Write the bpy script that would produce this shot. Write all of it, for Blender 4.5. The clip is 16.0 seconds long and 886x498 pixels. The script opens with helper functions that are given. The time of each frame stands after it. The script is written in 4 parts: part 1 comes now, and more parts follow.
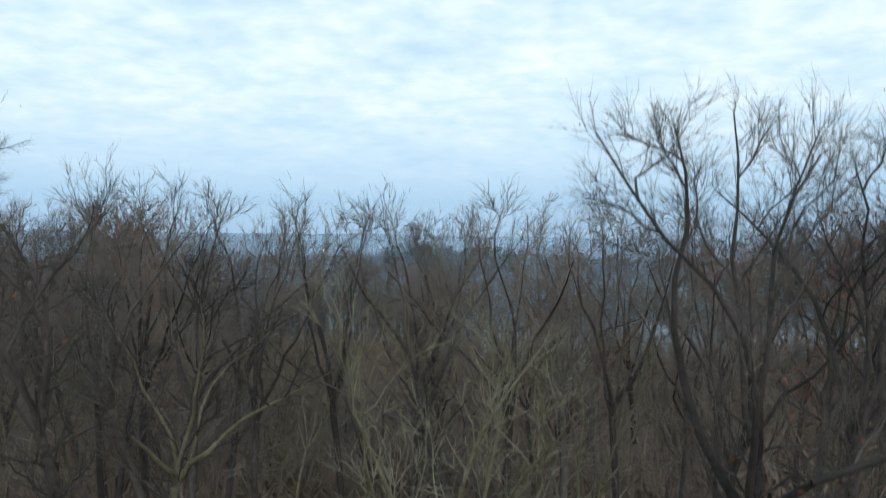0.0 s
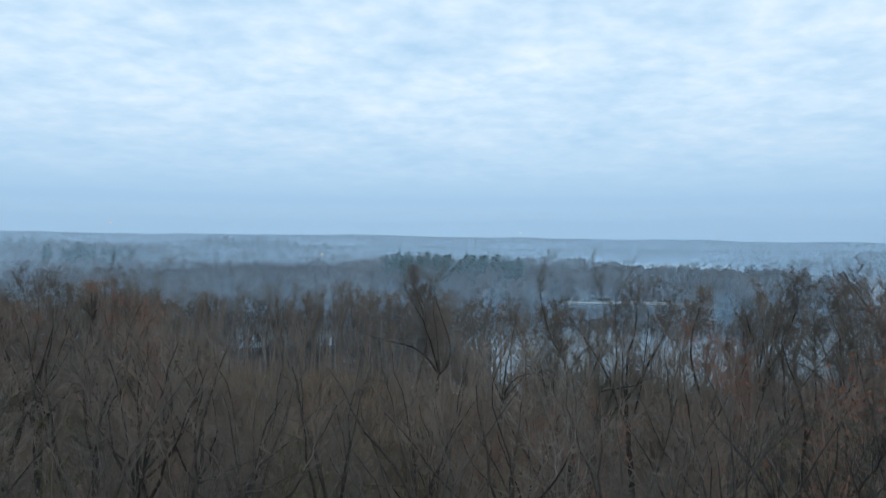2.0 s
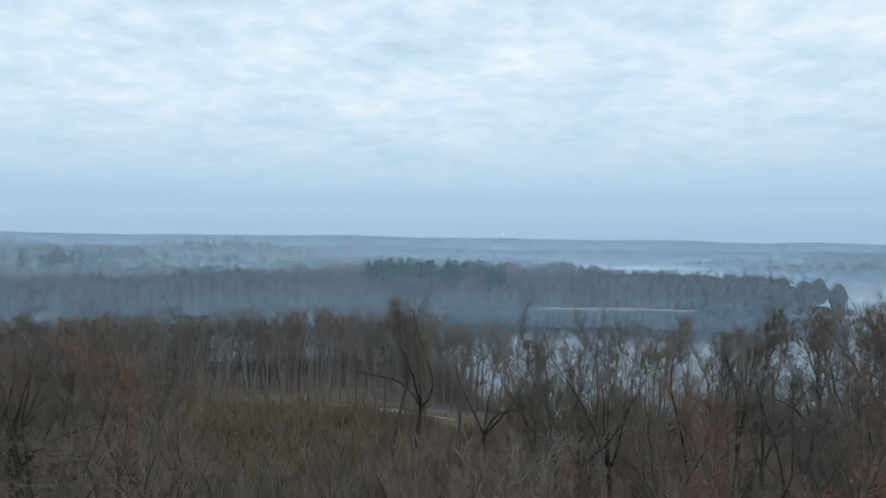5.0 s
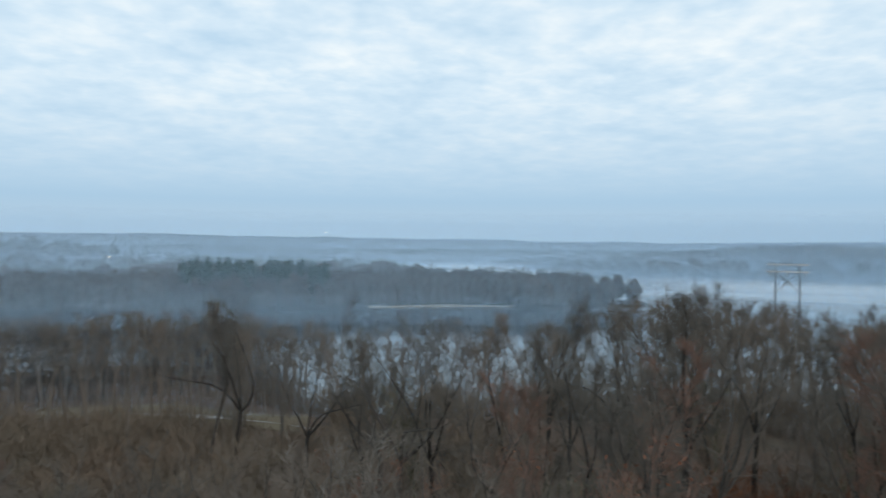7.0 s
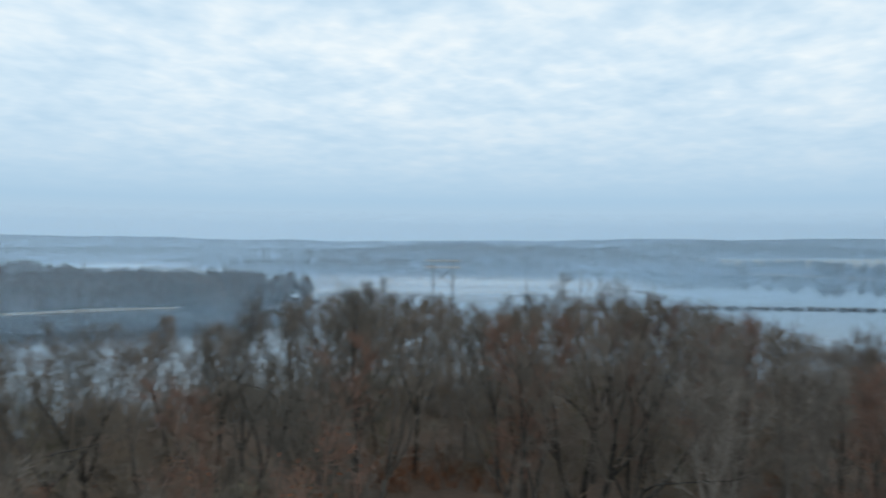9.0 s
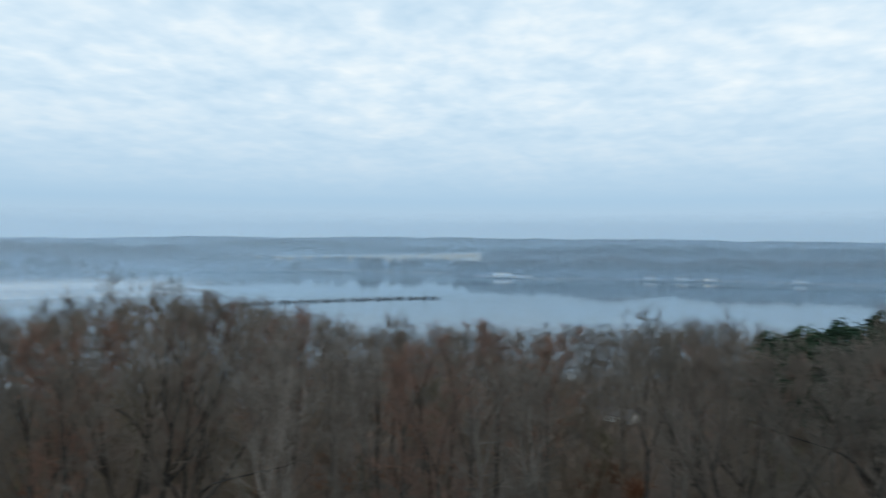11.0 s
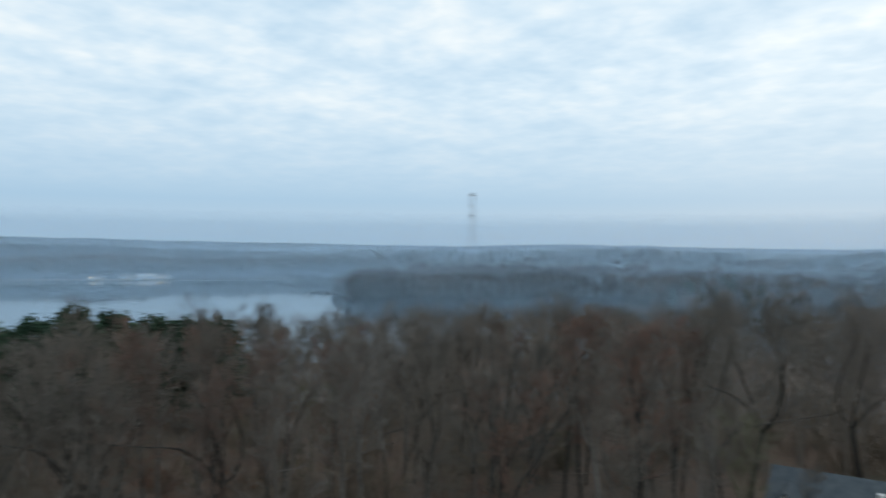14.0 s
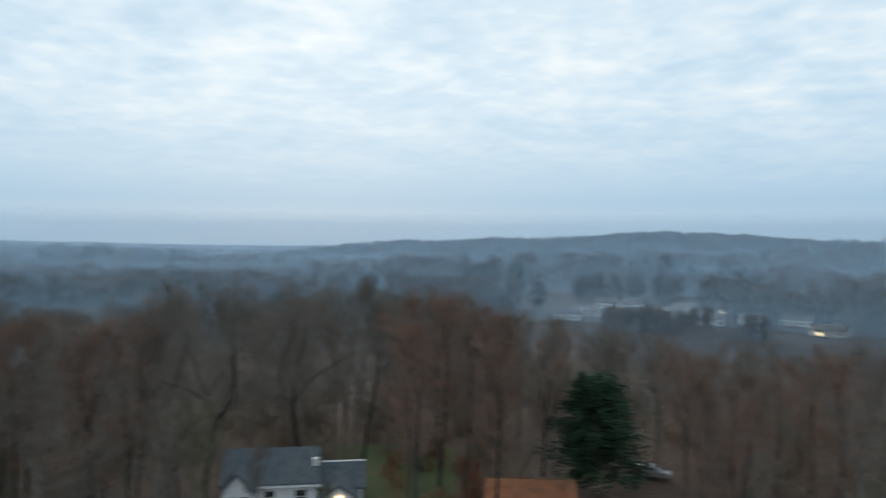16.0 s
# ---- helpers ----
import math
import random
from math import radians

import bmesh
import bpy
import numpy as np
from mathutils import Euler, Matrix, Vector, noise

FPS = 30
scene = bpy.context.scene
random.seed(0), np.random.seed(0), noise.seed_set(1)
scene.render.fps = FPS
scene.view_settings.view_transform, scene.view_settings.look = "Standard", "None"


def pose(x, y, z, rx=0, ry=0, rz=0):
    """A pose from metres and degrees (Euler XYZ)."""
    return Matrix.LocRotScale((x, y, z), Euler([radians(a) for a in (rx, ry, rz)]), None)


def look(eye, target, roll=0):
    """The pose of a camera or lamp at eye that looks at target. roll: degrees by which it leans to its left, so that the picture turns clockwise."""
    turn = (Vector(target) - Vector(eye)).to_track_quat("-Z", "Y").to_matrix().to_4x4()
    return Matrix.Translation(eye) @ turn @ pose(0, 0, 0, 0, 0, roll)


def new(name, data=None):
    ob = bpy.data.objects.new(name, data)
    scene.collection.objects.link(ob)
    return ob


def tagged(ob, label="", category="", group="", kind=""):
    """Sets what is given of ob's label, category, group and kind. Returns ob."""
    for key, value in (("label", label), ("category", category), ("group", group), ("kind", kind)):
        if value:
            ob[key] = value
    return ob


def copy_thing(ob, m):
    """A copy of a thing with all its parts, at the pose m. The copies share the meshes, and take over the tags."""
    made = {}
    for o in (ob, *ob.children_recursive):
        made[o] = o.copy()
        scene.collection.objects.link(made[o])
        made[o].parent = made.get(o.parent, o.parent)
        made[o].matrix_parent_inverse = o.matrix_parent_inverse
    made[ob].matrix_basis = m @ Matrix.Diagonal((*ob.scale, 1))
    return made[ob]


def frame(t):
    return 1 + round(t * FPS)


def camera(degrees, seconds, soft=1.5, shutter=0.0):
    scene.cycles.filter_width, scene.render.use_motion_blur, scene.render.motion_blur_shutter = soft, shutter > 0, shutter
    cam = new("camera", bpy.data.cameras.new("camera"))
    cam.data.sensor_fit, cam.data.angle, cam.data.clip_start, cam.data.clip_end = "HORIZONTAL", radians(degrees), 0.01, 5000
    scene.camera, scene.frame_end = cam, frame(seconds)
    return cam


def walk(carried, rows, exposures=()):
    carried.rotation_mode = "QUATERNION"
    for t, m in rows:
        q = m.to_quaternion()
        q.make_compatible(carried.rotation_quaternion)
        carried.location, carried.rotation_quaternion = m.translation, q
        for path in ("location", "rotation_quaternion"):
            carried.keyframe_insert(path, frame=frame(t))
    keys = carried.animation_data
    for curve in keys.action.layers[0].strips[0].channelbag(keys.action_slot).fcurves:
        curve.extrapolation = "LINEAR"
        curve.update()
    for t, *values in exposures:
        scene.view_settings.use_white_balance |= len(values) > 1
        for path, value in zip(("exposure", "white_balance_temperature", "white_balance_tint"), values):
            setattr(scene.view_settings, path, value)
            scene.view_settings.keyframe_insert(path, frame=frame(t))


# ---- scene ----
cam = camera(63.0, 16.0, soft=1.35, shutter=0.65)
PATH = [
    (0.0, 0.0, 0.0, 29.10, 0.00, -0.30, -0.40),
    (0.5, 0.0, 0.0, 30.25, 0.00, -0.30, -0.40),
    (1.0, 0.0, 0.0, 31.50, 0.00, -0.30, -0.40),
    (1.5, 0.0, 0.0, 32.79, -0.10, -0.30, -0.40),
    (2.0, 0.0, 0.0, 34.11, -0.10, -0.30, -0.40),
    (2.5, 0.0, 0.0, 35.44, -0.10, -0.30, -0.40),
    (3.0, 0.0, 0.0, 36.77, -0.20, -0.30, -0.40),
    (3.5, 0.0, 0.0, 37.57, -0.20, -0.30, -0.40),
    (4.0, 0.0, 0.0, 37.91, -0.30, -0.30, -0.40),
    (4.5, 0.0, 0.0, 38.00, -0.60, -0.30, -0.40),
    (5.0, 0.0, 0.0, 38.00, -1.50, -0.30, -0.40),
    (5.5, 0.0, 0.0, 38.00, -3.20, -0.30, -0.40),
    (6.0, 0.0, 0.0, 38.00, -6.40, -0.30, -0.40),
    (6.5, 0.0, 0.0, 38.00, -10.90, -0.30, -0.40),
    (7.0, 0.0, 0.0, 38.00, -15.40, -0.30, -0.40),
    (7.5, 0.0, 0.0, 38.00, -20.50, -0.30, -0.40),
    (8.0, 0.0, 0.0, 38.00, -26.30, -0.30, -0.40),
    (8.5, 0.0, 0.0, 38.00, -32.80, -0.30, -0.40),
    (9.0, 0.0, 0.0, 38.00, -40.90, -0.30, -0.40),
    (9.5, 0.0, 0.0, 38.00, -49.20, -0.30, -0.35),
    (10.0, 0.0, 0.0, 38.00, -57.60, -0.30, -0.30),
    (10.5, 0.0, 0.0, 38.00, -66.20, -0.30, -0.30),
    (11.0, 0.0, 0.0, 38.00, -75.00, -0.30, -0.30),
    (11.5, 0.0, 0.0, 38.00, -84.00, -0.30, -0.40),
    (12.0, 0.0, 0.0, 38.00, -94.00, -0.30, -0.40),
    (12.5, 0.0, 0.0, 38.00, -103.90, -0.30, -0.40),
    (13.0, 0.0, 0.0, 38.00, -113.70, -0.30, -0.40),
    (13.5, 0.0, 0.0, 38.00, -123.60, -0.30, -0.40),
    (14.0, 0.0, 0.0, 38.00, -133.50, -0.30, -0.40),
    (14.5, 0.0, 0.0, 38.00, -143.50, -0.30, -0.40),
    (15.0, 0.0, 0.0, 38.00, -153.40, -0.30, -0.40),
    (15.5, 0.0, 0.0, 38.00, -163.40, -0.30, -0.40),
    (16.0, 0.0, 0.0, 38.00, -174.80, -0.30, -0.40),
]
walk(cam, [(t, pose(x, y, z, 90 + pitch, roll, yaw)) for t, x, y, z, yaw, pitch, roll in PATH],
     [(0.0, 0.24, 6600, 10), (0.5, 0.16, 6350, 11), (1.0, 0.10, 6250, 11), (2.0, 0.03, 6200, 10), (3.0, 0.03, 6400, 10), (5.5, 0.05, 6700, 11), (9.0, 0.07, 6760, 11), (12.5, 0.09, 6760, 11), (16.0, 0.03, 6800, 11)])

# ---- world and sun ----
SUN_AZ, SUN_EL = 165.0, 22.0
world = bpy.data.worlds.new("overcast_sky")
scene.world = world
world.use_nodes = True
wn = world.node_tree
wn.nodes.clear()


def wnode(kind, **props):
    n = wn.nodes.new(kind)
    for k, v in props.items():
        n.inputs[k].default_value = v
    return n


w_out = wnode("ShaderNodeOutputWorld")
sky = wnode("ShaderNodeTexSky")
sky.sky_type, sky.sun_disc = "NISHITA", False
sky.sun_elevation, sky.sun_rotation = radians(SUN_EL), radians(SUN_AZ)
sky_bg = wnode("ShaderNodeBackground", Strength=0.10)
wn.links.new(sky.outputs[0], sky_bg.inputs[0])
coord = wnode("ShaderNodeTexCoord")
split = wnode("ShaderNodeSeparateXYZ")
wn.links.new(coord.outputs["Generated"], split.inputs[0])


def wmath(op, a, b=None):
    n = wn.nodes.new("ShaderNodeMath")
    n.operation = op
    for i, v in enumerate((a, b)):
        if v is None:
            continue
        if isinstance(v, (int, float)):
            n.inputs[i].default_value = v
        else:
            wn.links.new(v, n.inputs[i])
    return n.outputs[0]


# the cloud deck is a flat layer seen in perspective
height = wmath("ADD", wmath("MAXIMUM", split.outputs[2], 0.0), 0.16)
deck = wnode("ShaderNodeCombineXYZ")
wn.links.new(wmath("DIVIDE", split.outputs[0], height), deck.inputs[0])
wn.links.new(wmath("DIVIDE", split.outputs[1], height), deck.inputs[1])
puffs = wnode("ShaderNodeTexNoise", Scale=8.5, Detail=3.0, Roughness=0.52, Distortion=0.15)
banks = wnode("ShaderNodeTexNoise", Scale=2.4, Detail=3.5, Roughness=0.5)
for n in (puffs, banks):
    wn.links.new(deck.outputs[0], n.inputs["Vector"])
cover = wmath("ADD", wmath("MULTIPLY", puffs.outputs[0], 0.52), wmath("MULTIPLY", banks.outputs[0], 0.70))
ramp = wnode("ShaderNodeValToRGB")
for e, (p, c) in zip(ramp.color_ramp.elements, ((0.40, (0.50, 0.70, 0.88, 1)), (0.82, (0.84, 0.94, 1.0, 1)))):
    e.position, e.color = p, c
mid = ramp.color_ramp.elements.new(0.60)
mid.color = (0.64, 0.81, 0.95, 1)
wn.links.new(cover, ramp.inputs[0])
# towards the horizon the layer thickens into an even blue-grey
low = wnode("ShaderNodeValToRGB")
for e, (p, c) in zip(low.color_ramp.elements, ((0.0, (0.43, 0.58, 0.73, 1)), (0.30, (0.66, 0.83, 0.96, 1)))):
    e.position, e.color = p, c
belt = low.color_ramp.elements.new(0.06)
belt.color = (0.37, 0.57, 0.77, 1)
wn.links.new(split.outputs[2], low.inputs[0])
fade = wn.nodes.new("ShaderNodeMapRange")
fade.inputs["From Min"].default_value, fade.inputs["From Max"].default_value = 0.06, 0.22
wn.links.new(split.outputs[2], fade.inputs["Value"])
clouds = wn.nodes.new("ShaderNodeMix")
clouds.data_type = "RGBA"
wn.links.new(fade.outputs[0], clouds.inputs["Factor"])
wn.links.new(low.outputs[0], clouds.inputs["A"])
wn.links.new(ramp.outputs[0], clouds.inputs["B"])
cloud_bg = wnode("ShaderNodeBackground", Strength=1.0)
wn.links.new(clouds.outputs["Result"], cloud_bg.inputs[0])
both = wnode("ShaderNodeMixShader")
both.inputs[0].default_value = 0.96
wn.links.new(sky_bg.outputs[0], both.inputs[1])
wn.links.new(cloud_bg.outputs[0], both.inputs[2])
wn.links.new(both.outputs[0], w_out.inputs[0])

sun_data = bpy.data.lights.new("sun", "SUN")
sun_data.energy, sun_data.angle, sun_data.color = 0.8, radians(20), (1.0, 0.95, 0.9)
sun = new("sun", sun_data)
sun_dir = Vector((math.sin(radians(SUN_AZ)) * math.cos(radians(SUN_EL)), math.cos(radians(SUN_AZ)) * math.cos(radians(SUN_EL)), math.sin(radians(SUN_EL))))
sun.matrix_world = look(sun_dir * 300, (0, 0, 0))


# ---- materials ----
def material(name, colours, scale=1.0, rough=0.85, bump=0.0, metal=0.0, spec=0.3, by_object=0.0, fine=8.0, streak=None):
    """Two or three colours mixed by a coarse and a fine noise over the real size of the thing, with a little relief."""
    m = bpy.data.materials.new(name)
    m.use_nodes = True
    nt = m.node_tree
    b = nt.nodes["Principled BSDF"]
    b.inputs["Roughness"].default_value, b.inputs["Metallic"].default_value = rough, metal
    b.inputs["Specular IOR Level"].default_value = spec
    geo = nt.nodes.new("ShaderNodeNewGeometry")
    place = geo.outputs["Position"]
    if streak:
        mp = nt.nodes.new("ShaderNodeVectorMath")
        mp.operation = "MULTIPLY"
        mp.inputs[1].default_value = streak
        nt.links.new(place, mp.inputs[0])
        place = mp.outputs[0]
    coarse, grain = nt.nodes.new("ShaderNodeTexNoise"), nt.nodes.new("ShaderNodeTexNoise")
    coarse.inputs["Scale"].default_value, coarse.inputs["Detail"].default_value = scale, 4
    grain.inputs["Scale"].default_value, grain.inputs["Detail"].default_value = scale * fine, 3
    for n in (coarse, grain):
        nt.links.new(place, n.inputs["Vector"])
    add = nt.nodes.new("ShaderNodeMath")
    add.operation = "MULTIPLY_ADD"
    nt.links.new(grain.outputs[0], add.inputs[0])
    add.inputs[1].default_value = 0.45
    nt.links.new(coarse.outputs[0], add.inputs[2])
    value = add.outputs[0]
    if by_object:
        info = nt.nodes.new("ShaderNodeObjectInfo")
        more = nt.nodes.new("ShaderNodeMath")
        more.operation = "MULTIPLY_ADD"
        nt.links.new(info.outputs["Random"], more.inputs[0])
        more.inputs[1].default_value = by_object
        nt.links.new(value, more.inputs[2])
        less = nt.nodes.new("ShaderNodeMath")
        less.operation = "SUBTRACT"
        nt.links.new(more.outputs[0], less.inputs[0])
        less.inputs[1].default_value = by_object / 2
        value = less.outputs[0]
    r = nt.nodes.new("ShaderNodeValToRGB")
    nt.links.new(value, r.inputs[0])
    lo, hi = 0.48, 0.98
    els = r.color_ramp.elements
    els[0].position, els[0].color = lo, (*colours[0], 1)
    els[1].position, els[1].color = hi, (*colours[-1], 1)
    for i, c in enumerate(colours[1:-1]):
        e = els.new(lo + (hi - lo) * (i + 1) / (len(colours) - 1))
        e.color = (*c, 1)
    nt.links.new(r.outputs[0], b.inputs["Base Color"])
    if bump:
        bp = nt.nodes.new("ShaderNodeBump")
        bp.inputs["Strength"].default_value, bp.inputs["Distance"].default_value = bump, min(0.3 / scale, 0.25)
        nt.links.new(grain.outputs[0], bp.inputs["Height"])
        nt.links.new(bp.outputs[0], b.inputs["Normal"])
    return m


def glow(name, colour, strength):
    m = bpy.data.materials.new(name)
    m.use_nodes = True
    b = m.node_tree.nodes["Principled BSDF"]
    b.inputs["Base Color"].default_value = (*colour, 1)
    b.inputs["Emission Color"].default_value = (*colour, 1)
    b.inputs["Emission Strength"].default_value = strength
    return m


LITTER = material("leaf_litter", ((0.050, 0.039, 0.030), (0.085, 0.060, 0.045), (0.120, 0.075, 0.052), (0.100, 0.085, 0.060)), 0.06, 0.95, 0.4, fine=30)
BARK = material("grey_brown_bark", ((0.036, 0.032, 0.028), (0.062, 0.054, 0.047), (0.105, 0.092, 0.079)), 0.35, 0.9, 0.5, by_object=0.5, fine=14)
TWIG = material("brown_twig", ((0.112, 0.099, 0.083), (0.150, 0.127, 0.103), (0.192, 0.150, 0.118)), 0.08, 0.9, by_object=0.6)
MOSSY = material("mossy_olive_bark", ((0.096, 0.088, 0.056), (0.144, 0.133, 0.082), (0.221, 0.206, 0.144)), 0.5, 0.9, 0.5, by_object=0.4)
RUSSET = material("dull_brown_brush", ((0.128, 0.104, 0.076), (0.166, 0.128, 0.090), (0.205, 0.144, 0.100)), 0.1, 0.9, by_object=0.5)
BEECHY = material("reddish_beech_twig", ((0.150, 0.096, 0.074), (0.200, 0.116, 0.086), (0.245, 0.134, 0.094)), 0.1, 0.9, by_object=0.5)
PALE = material("pale_sycamore_bark", ((0.119, 0.101, 0.084), (0.168, 0.147, 0.126), (0.252, 0.231, 0.203)), 0.4, 0.85, 0.3, by_object=0.3)
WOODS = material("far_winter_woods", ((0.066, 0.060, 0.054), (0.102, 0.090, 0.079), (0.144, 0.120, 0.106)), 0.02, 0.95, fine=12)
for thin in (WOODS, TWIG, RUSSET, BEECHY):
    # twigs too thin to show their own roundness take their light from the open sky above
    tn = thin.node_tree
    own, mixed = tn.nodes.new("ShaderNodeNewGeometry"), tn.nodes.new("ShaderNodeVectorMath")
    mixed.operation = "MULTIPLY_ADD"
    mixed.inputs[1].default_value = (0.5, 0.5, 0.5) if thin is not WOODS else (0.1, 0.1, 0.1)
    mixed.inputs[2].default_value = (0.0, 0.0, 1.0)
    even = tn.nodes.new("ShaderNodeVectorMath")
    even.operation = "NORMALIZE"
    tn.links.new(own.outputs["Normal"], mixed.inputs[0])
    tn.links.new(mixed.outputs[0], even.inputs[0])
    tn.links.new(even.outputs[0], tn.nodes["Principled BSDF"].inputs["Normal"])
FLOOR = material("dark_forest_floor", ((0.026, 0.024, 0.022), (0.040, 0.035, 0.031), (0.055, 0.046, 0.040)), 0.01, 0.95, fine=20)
DEAD_LEAF = material("rust_dead_leaf", ((0.14, 0.055, 0.03), (0.22, 0.085, 0.045), (0.26, 0.13, 0.07)), 0.4, 0.85, by_object=0.3)
NEEDLE = material("dark_green_needles", ((0.018, 0.042, 0.024), (0.03, 0.066, 0.036), (0.05, 0.095, 0.052)), 0.3, 0.8, by_object=0.3)
GRASS = material("dull_winter_grass", ((0.055, 0.07, 0.028), (0.08, 0.095, 0.038), (0.12, 0.11, 0.055)), 0.15, 0.95, 0.3, fine=25)
STRAW = material("straw_field", ((0.100, 0.080, 0.050), (0.150, 0.120, 0.075), (0.120, 0.085, 0.055)), 0.12, 0.95, 0.3, fine=20)
SAND = material("pale_sand", ((0.28, 0.25, 0.19), (0.36, 0.32, 0.25), (0.42, 0.38, 0.31)), 0.2, 0.95, 0.3)
GRAVEL = material("pale_gravel", ((0.34, 0.32, 0.30), (0.44, 0.42, 0.40), (0.52, 0.50, 0.48)), 0.5, 0.95, 0.3)
STONE = material("dark_riprap_stone", ((0.06, 0.06, 0.06), (0.11, 0.11, 0.105), (0.16, 0.155, 0.15)), 0.4, 0.9, 0.5)
SIDING = material("white_siding", ((0.70, 0.71, 0.72), (0.78, 0.79, 0.80), (0.82, 0.82, 0.82)), 0.6, 0.6, 0.1)
SHINGLE = material("slate_grey_shingle", ((0.055, 0.068, 0.078), (0.085, 0.10, 0.112), (0.11, 0.125, 0.135)), 1.2, 0.85, 0.4, by_object=0.15, fine=10)
RUSTROOF = material("rust_red_roof", ((0.20, 0.075, 0.035), (0.28, 0.105, 0.05), (0.32, 0.14, 0.07)), 0.9, 0.8, 0.3, by_object=0.15)
BROWNROOF = material("brown_grey_roof", ((0.10, 0.09, 0.085), (0.15, 0.135, 0.125), (0.20, 0.18, 0.17)), 0.4, 0.85, 0.3, by_object=0.6)
PALEWALL = material("pale_painted_wall", ((0.5, 0.48, 0.45), (0.66, 0.64, 0.60), (0.74, 0.73, 0.70)), 0.3, 0.7, 0.1, by_object=0.5)
WOODBROWN = material("brown_board", ((0.10, 0.06, 0.04), (0.15, 0.09, 0.055), (0.2, 0.12, 0.08)), 0.7, 0.8, 0.2)
STEEL = material("galvanised_steel", ((0.30, 0.31, 0.32), (0.38, 0.39, 0.40), (0.46, 0.47, 0.48)), 1.0, 0.5, 0.1, metal=0.6)
GLASS = material("dark_window_glass", ((0.02, 0.024, 0.028), (0.03, 0.035, 0.04)), 0.5, 0.08, spec=0.6)
LAMP = glow("warm_lamp", (1.0, 0.72, 0.38), 2.5)
BEACON = glow("red_beacon", (1.0, 0.25, 0.1), 2.0)
WHITELAMP = glow("white_lamp", (1.0, 0.93, 0.8), 1.5)

WATER = bpy.data.materials.new("calm_lake_water")
WATER.use_nodes = True
wt = WATER.node_tree
wb = wt.nodes["Principled BSDF"]
wb.inputs["Base Color"].default_value = (0.025, 0.04, 0.05, 1)
wb.inputs["Roughness"].default_value = 0.06
wb.inputs["IOR"].default_value = 1.33
wpos = wt.nodes.new("ShaderNodeNewGeometry")
ripple, swell = wt.nodes.new("ShaderNodeTexNoise"), wt.nodes.new("ShaderNodeTexNoise")
ripple.inputs["Scale"].default_value, ripple.inputs["Detail"].default_value = 0.35, 3
swell.inputs["Scale"].default_value, swell.inputs["Detail"].default_value = 0.012, 2
for n in (ripple, swell):
    wt.links.new(wpos.outputs["Position"], n.inputs["Vector"])
wmul = wt.nodes.new("ShaderNodeMath")
wmul.operation = "MULTIPLY"
wt.links.new(ripple.outputs[0], wmul.inputs[0])
wt.links.new(swell.outputs[0], wmul.inputs[1])
wbump = wt.nodes.new("ShaderNodeBump")
wbump.inputs["Strength"].default_value, wbump.inputs["Distance"].default_value = 0.12, 0.12
wt.links.new(wmul.outputs[0], wbump.inputs["Height"])
wt.links.new(wbump.outputs[0], wb.inputs["Normal"])

MIST = bpy.data.materials.new("white_mist_droplets")
MIST.use_nodes = True
mt = MIST.node_tree
mt.nodes.remove(mt.nodes["Principled BSDF"])
m_dif, m_trl, m_mix = mt.nodes.new("ShaderNodeBsdfDiffuse"), mt.nodes.new("ShaderNodeBsdfTranslucent"), mt.nodes.new("ShaderNodeMixShader")
for n in (m_dif, m_trl):
    n.inputs["Color"].default_value = (0.55, 0.76, 0.94, 1)
m_mix.inputs[0].default_value = 0.3
mt.links.new(m_dif.outputs[0], m_mix.inputs[1])
mt.links.new(m_trl.outputs[0], m_mix.inputs[2])
mt.links.new(m_mix.outputs[0], mt.nodes["Material Output"].inputs[0])
MIST_WHITE = material("dense_white_fog", ((0.78, 0.84, 0.88), (0.84, 0.88, 0.91), (0.88, 0.90, 0.92)), 0.02, 1.0, spec=0.0)


# ---- mesh helpers ----
def arrays_mesh(name, verts, tris):
    """A mesh of triangles from two arrays."""
    me = bpy.data.meshes.new(name)
    verts, tris = np.asarray(verts, np.float32), np.asarray(tris, np.int32)
    me.vertices.add(len(verts))
    me.vertices.foreach_set("co", verts.ravel())
    me.loops.add(tris.size)
    me.loops.foreach_set("vertex_index", tris.ravel())
    me.polygons.add(len(tris))
    me.polygons.foreach_set("loop_start", np.arange(0, tris.size, 3, dtype=np.int32))
    me.update(calc_edges=True)
    return me


def part(name, bm, mat, parent=None, label=""):
    """Links a bmesh (or a ready mesh) as one mesh object under a thing."""
    if isinstance(bm, bmesh.types.BMesh):
        me = bpy.data.meshes.new(name)
        bm.to_mesh(me)
        bm.free()
    else:
        me = bm
    if mat and not me.materials:
        me.materials.append(mat)
    ob = new(name, me)
    ob.parent = parent
    if label:
        tagged(ob, label)
    return ob


def box(bm, x0, y0, z0, x1, y1, z1):
    vs = [bm.verts.new((x, y, z)) for x in (x0, x1) for y in (y0, y1) for z in (z0, z1)]
    for f in ((0, 1, 3, 2), (4, 6, 7, 5), (0, 4, 5, 1), (2, 3, 7, 6), (0, 2, 6, 4), (1, 5, 7, 3)):
        bm.faces.new([vs[i] for i in f])
    return bm


def slab(x0, y0, z0, x1, y1, z1):
    return box(bmesh.new(), x0, y0, z0, x1, y1, z1)


def polar(az, r, z=0.0):
    """East, north and height of a place at a bearing (degrees, clockwise from north) and a distance from the hill."""
    return (r * math.sin(radians(az)), r * math.cos(radians(az)), z)


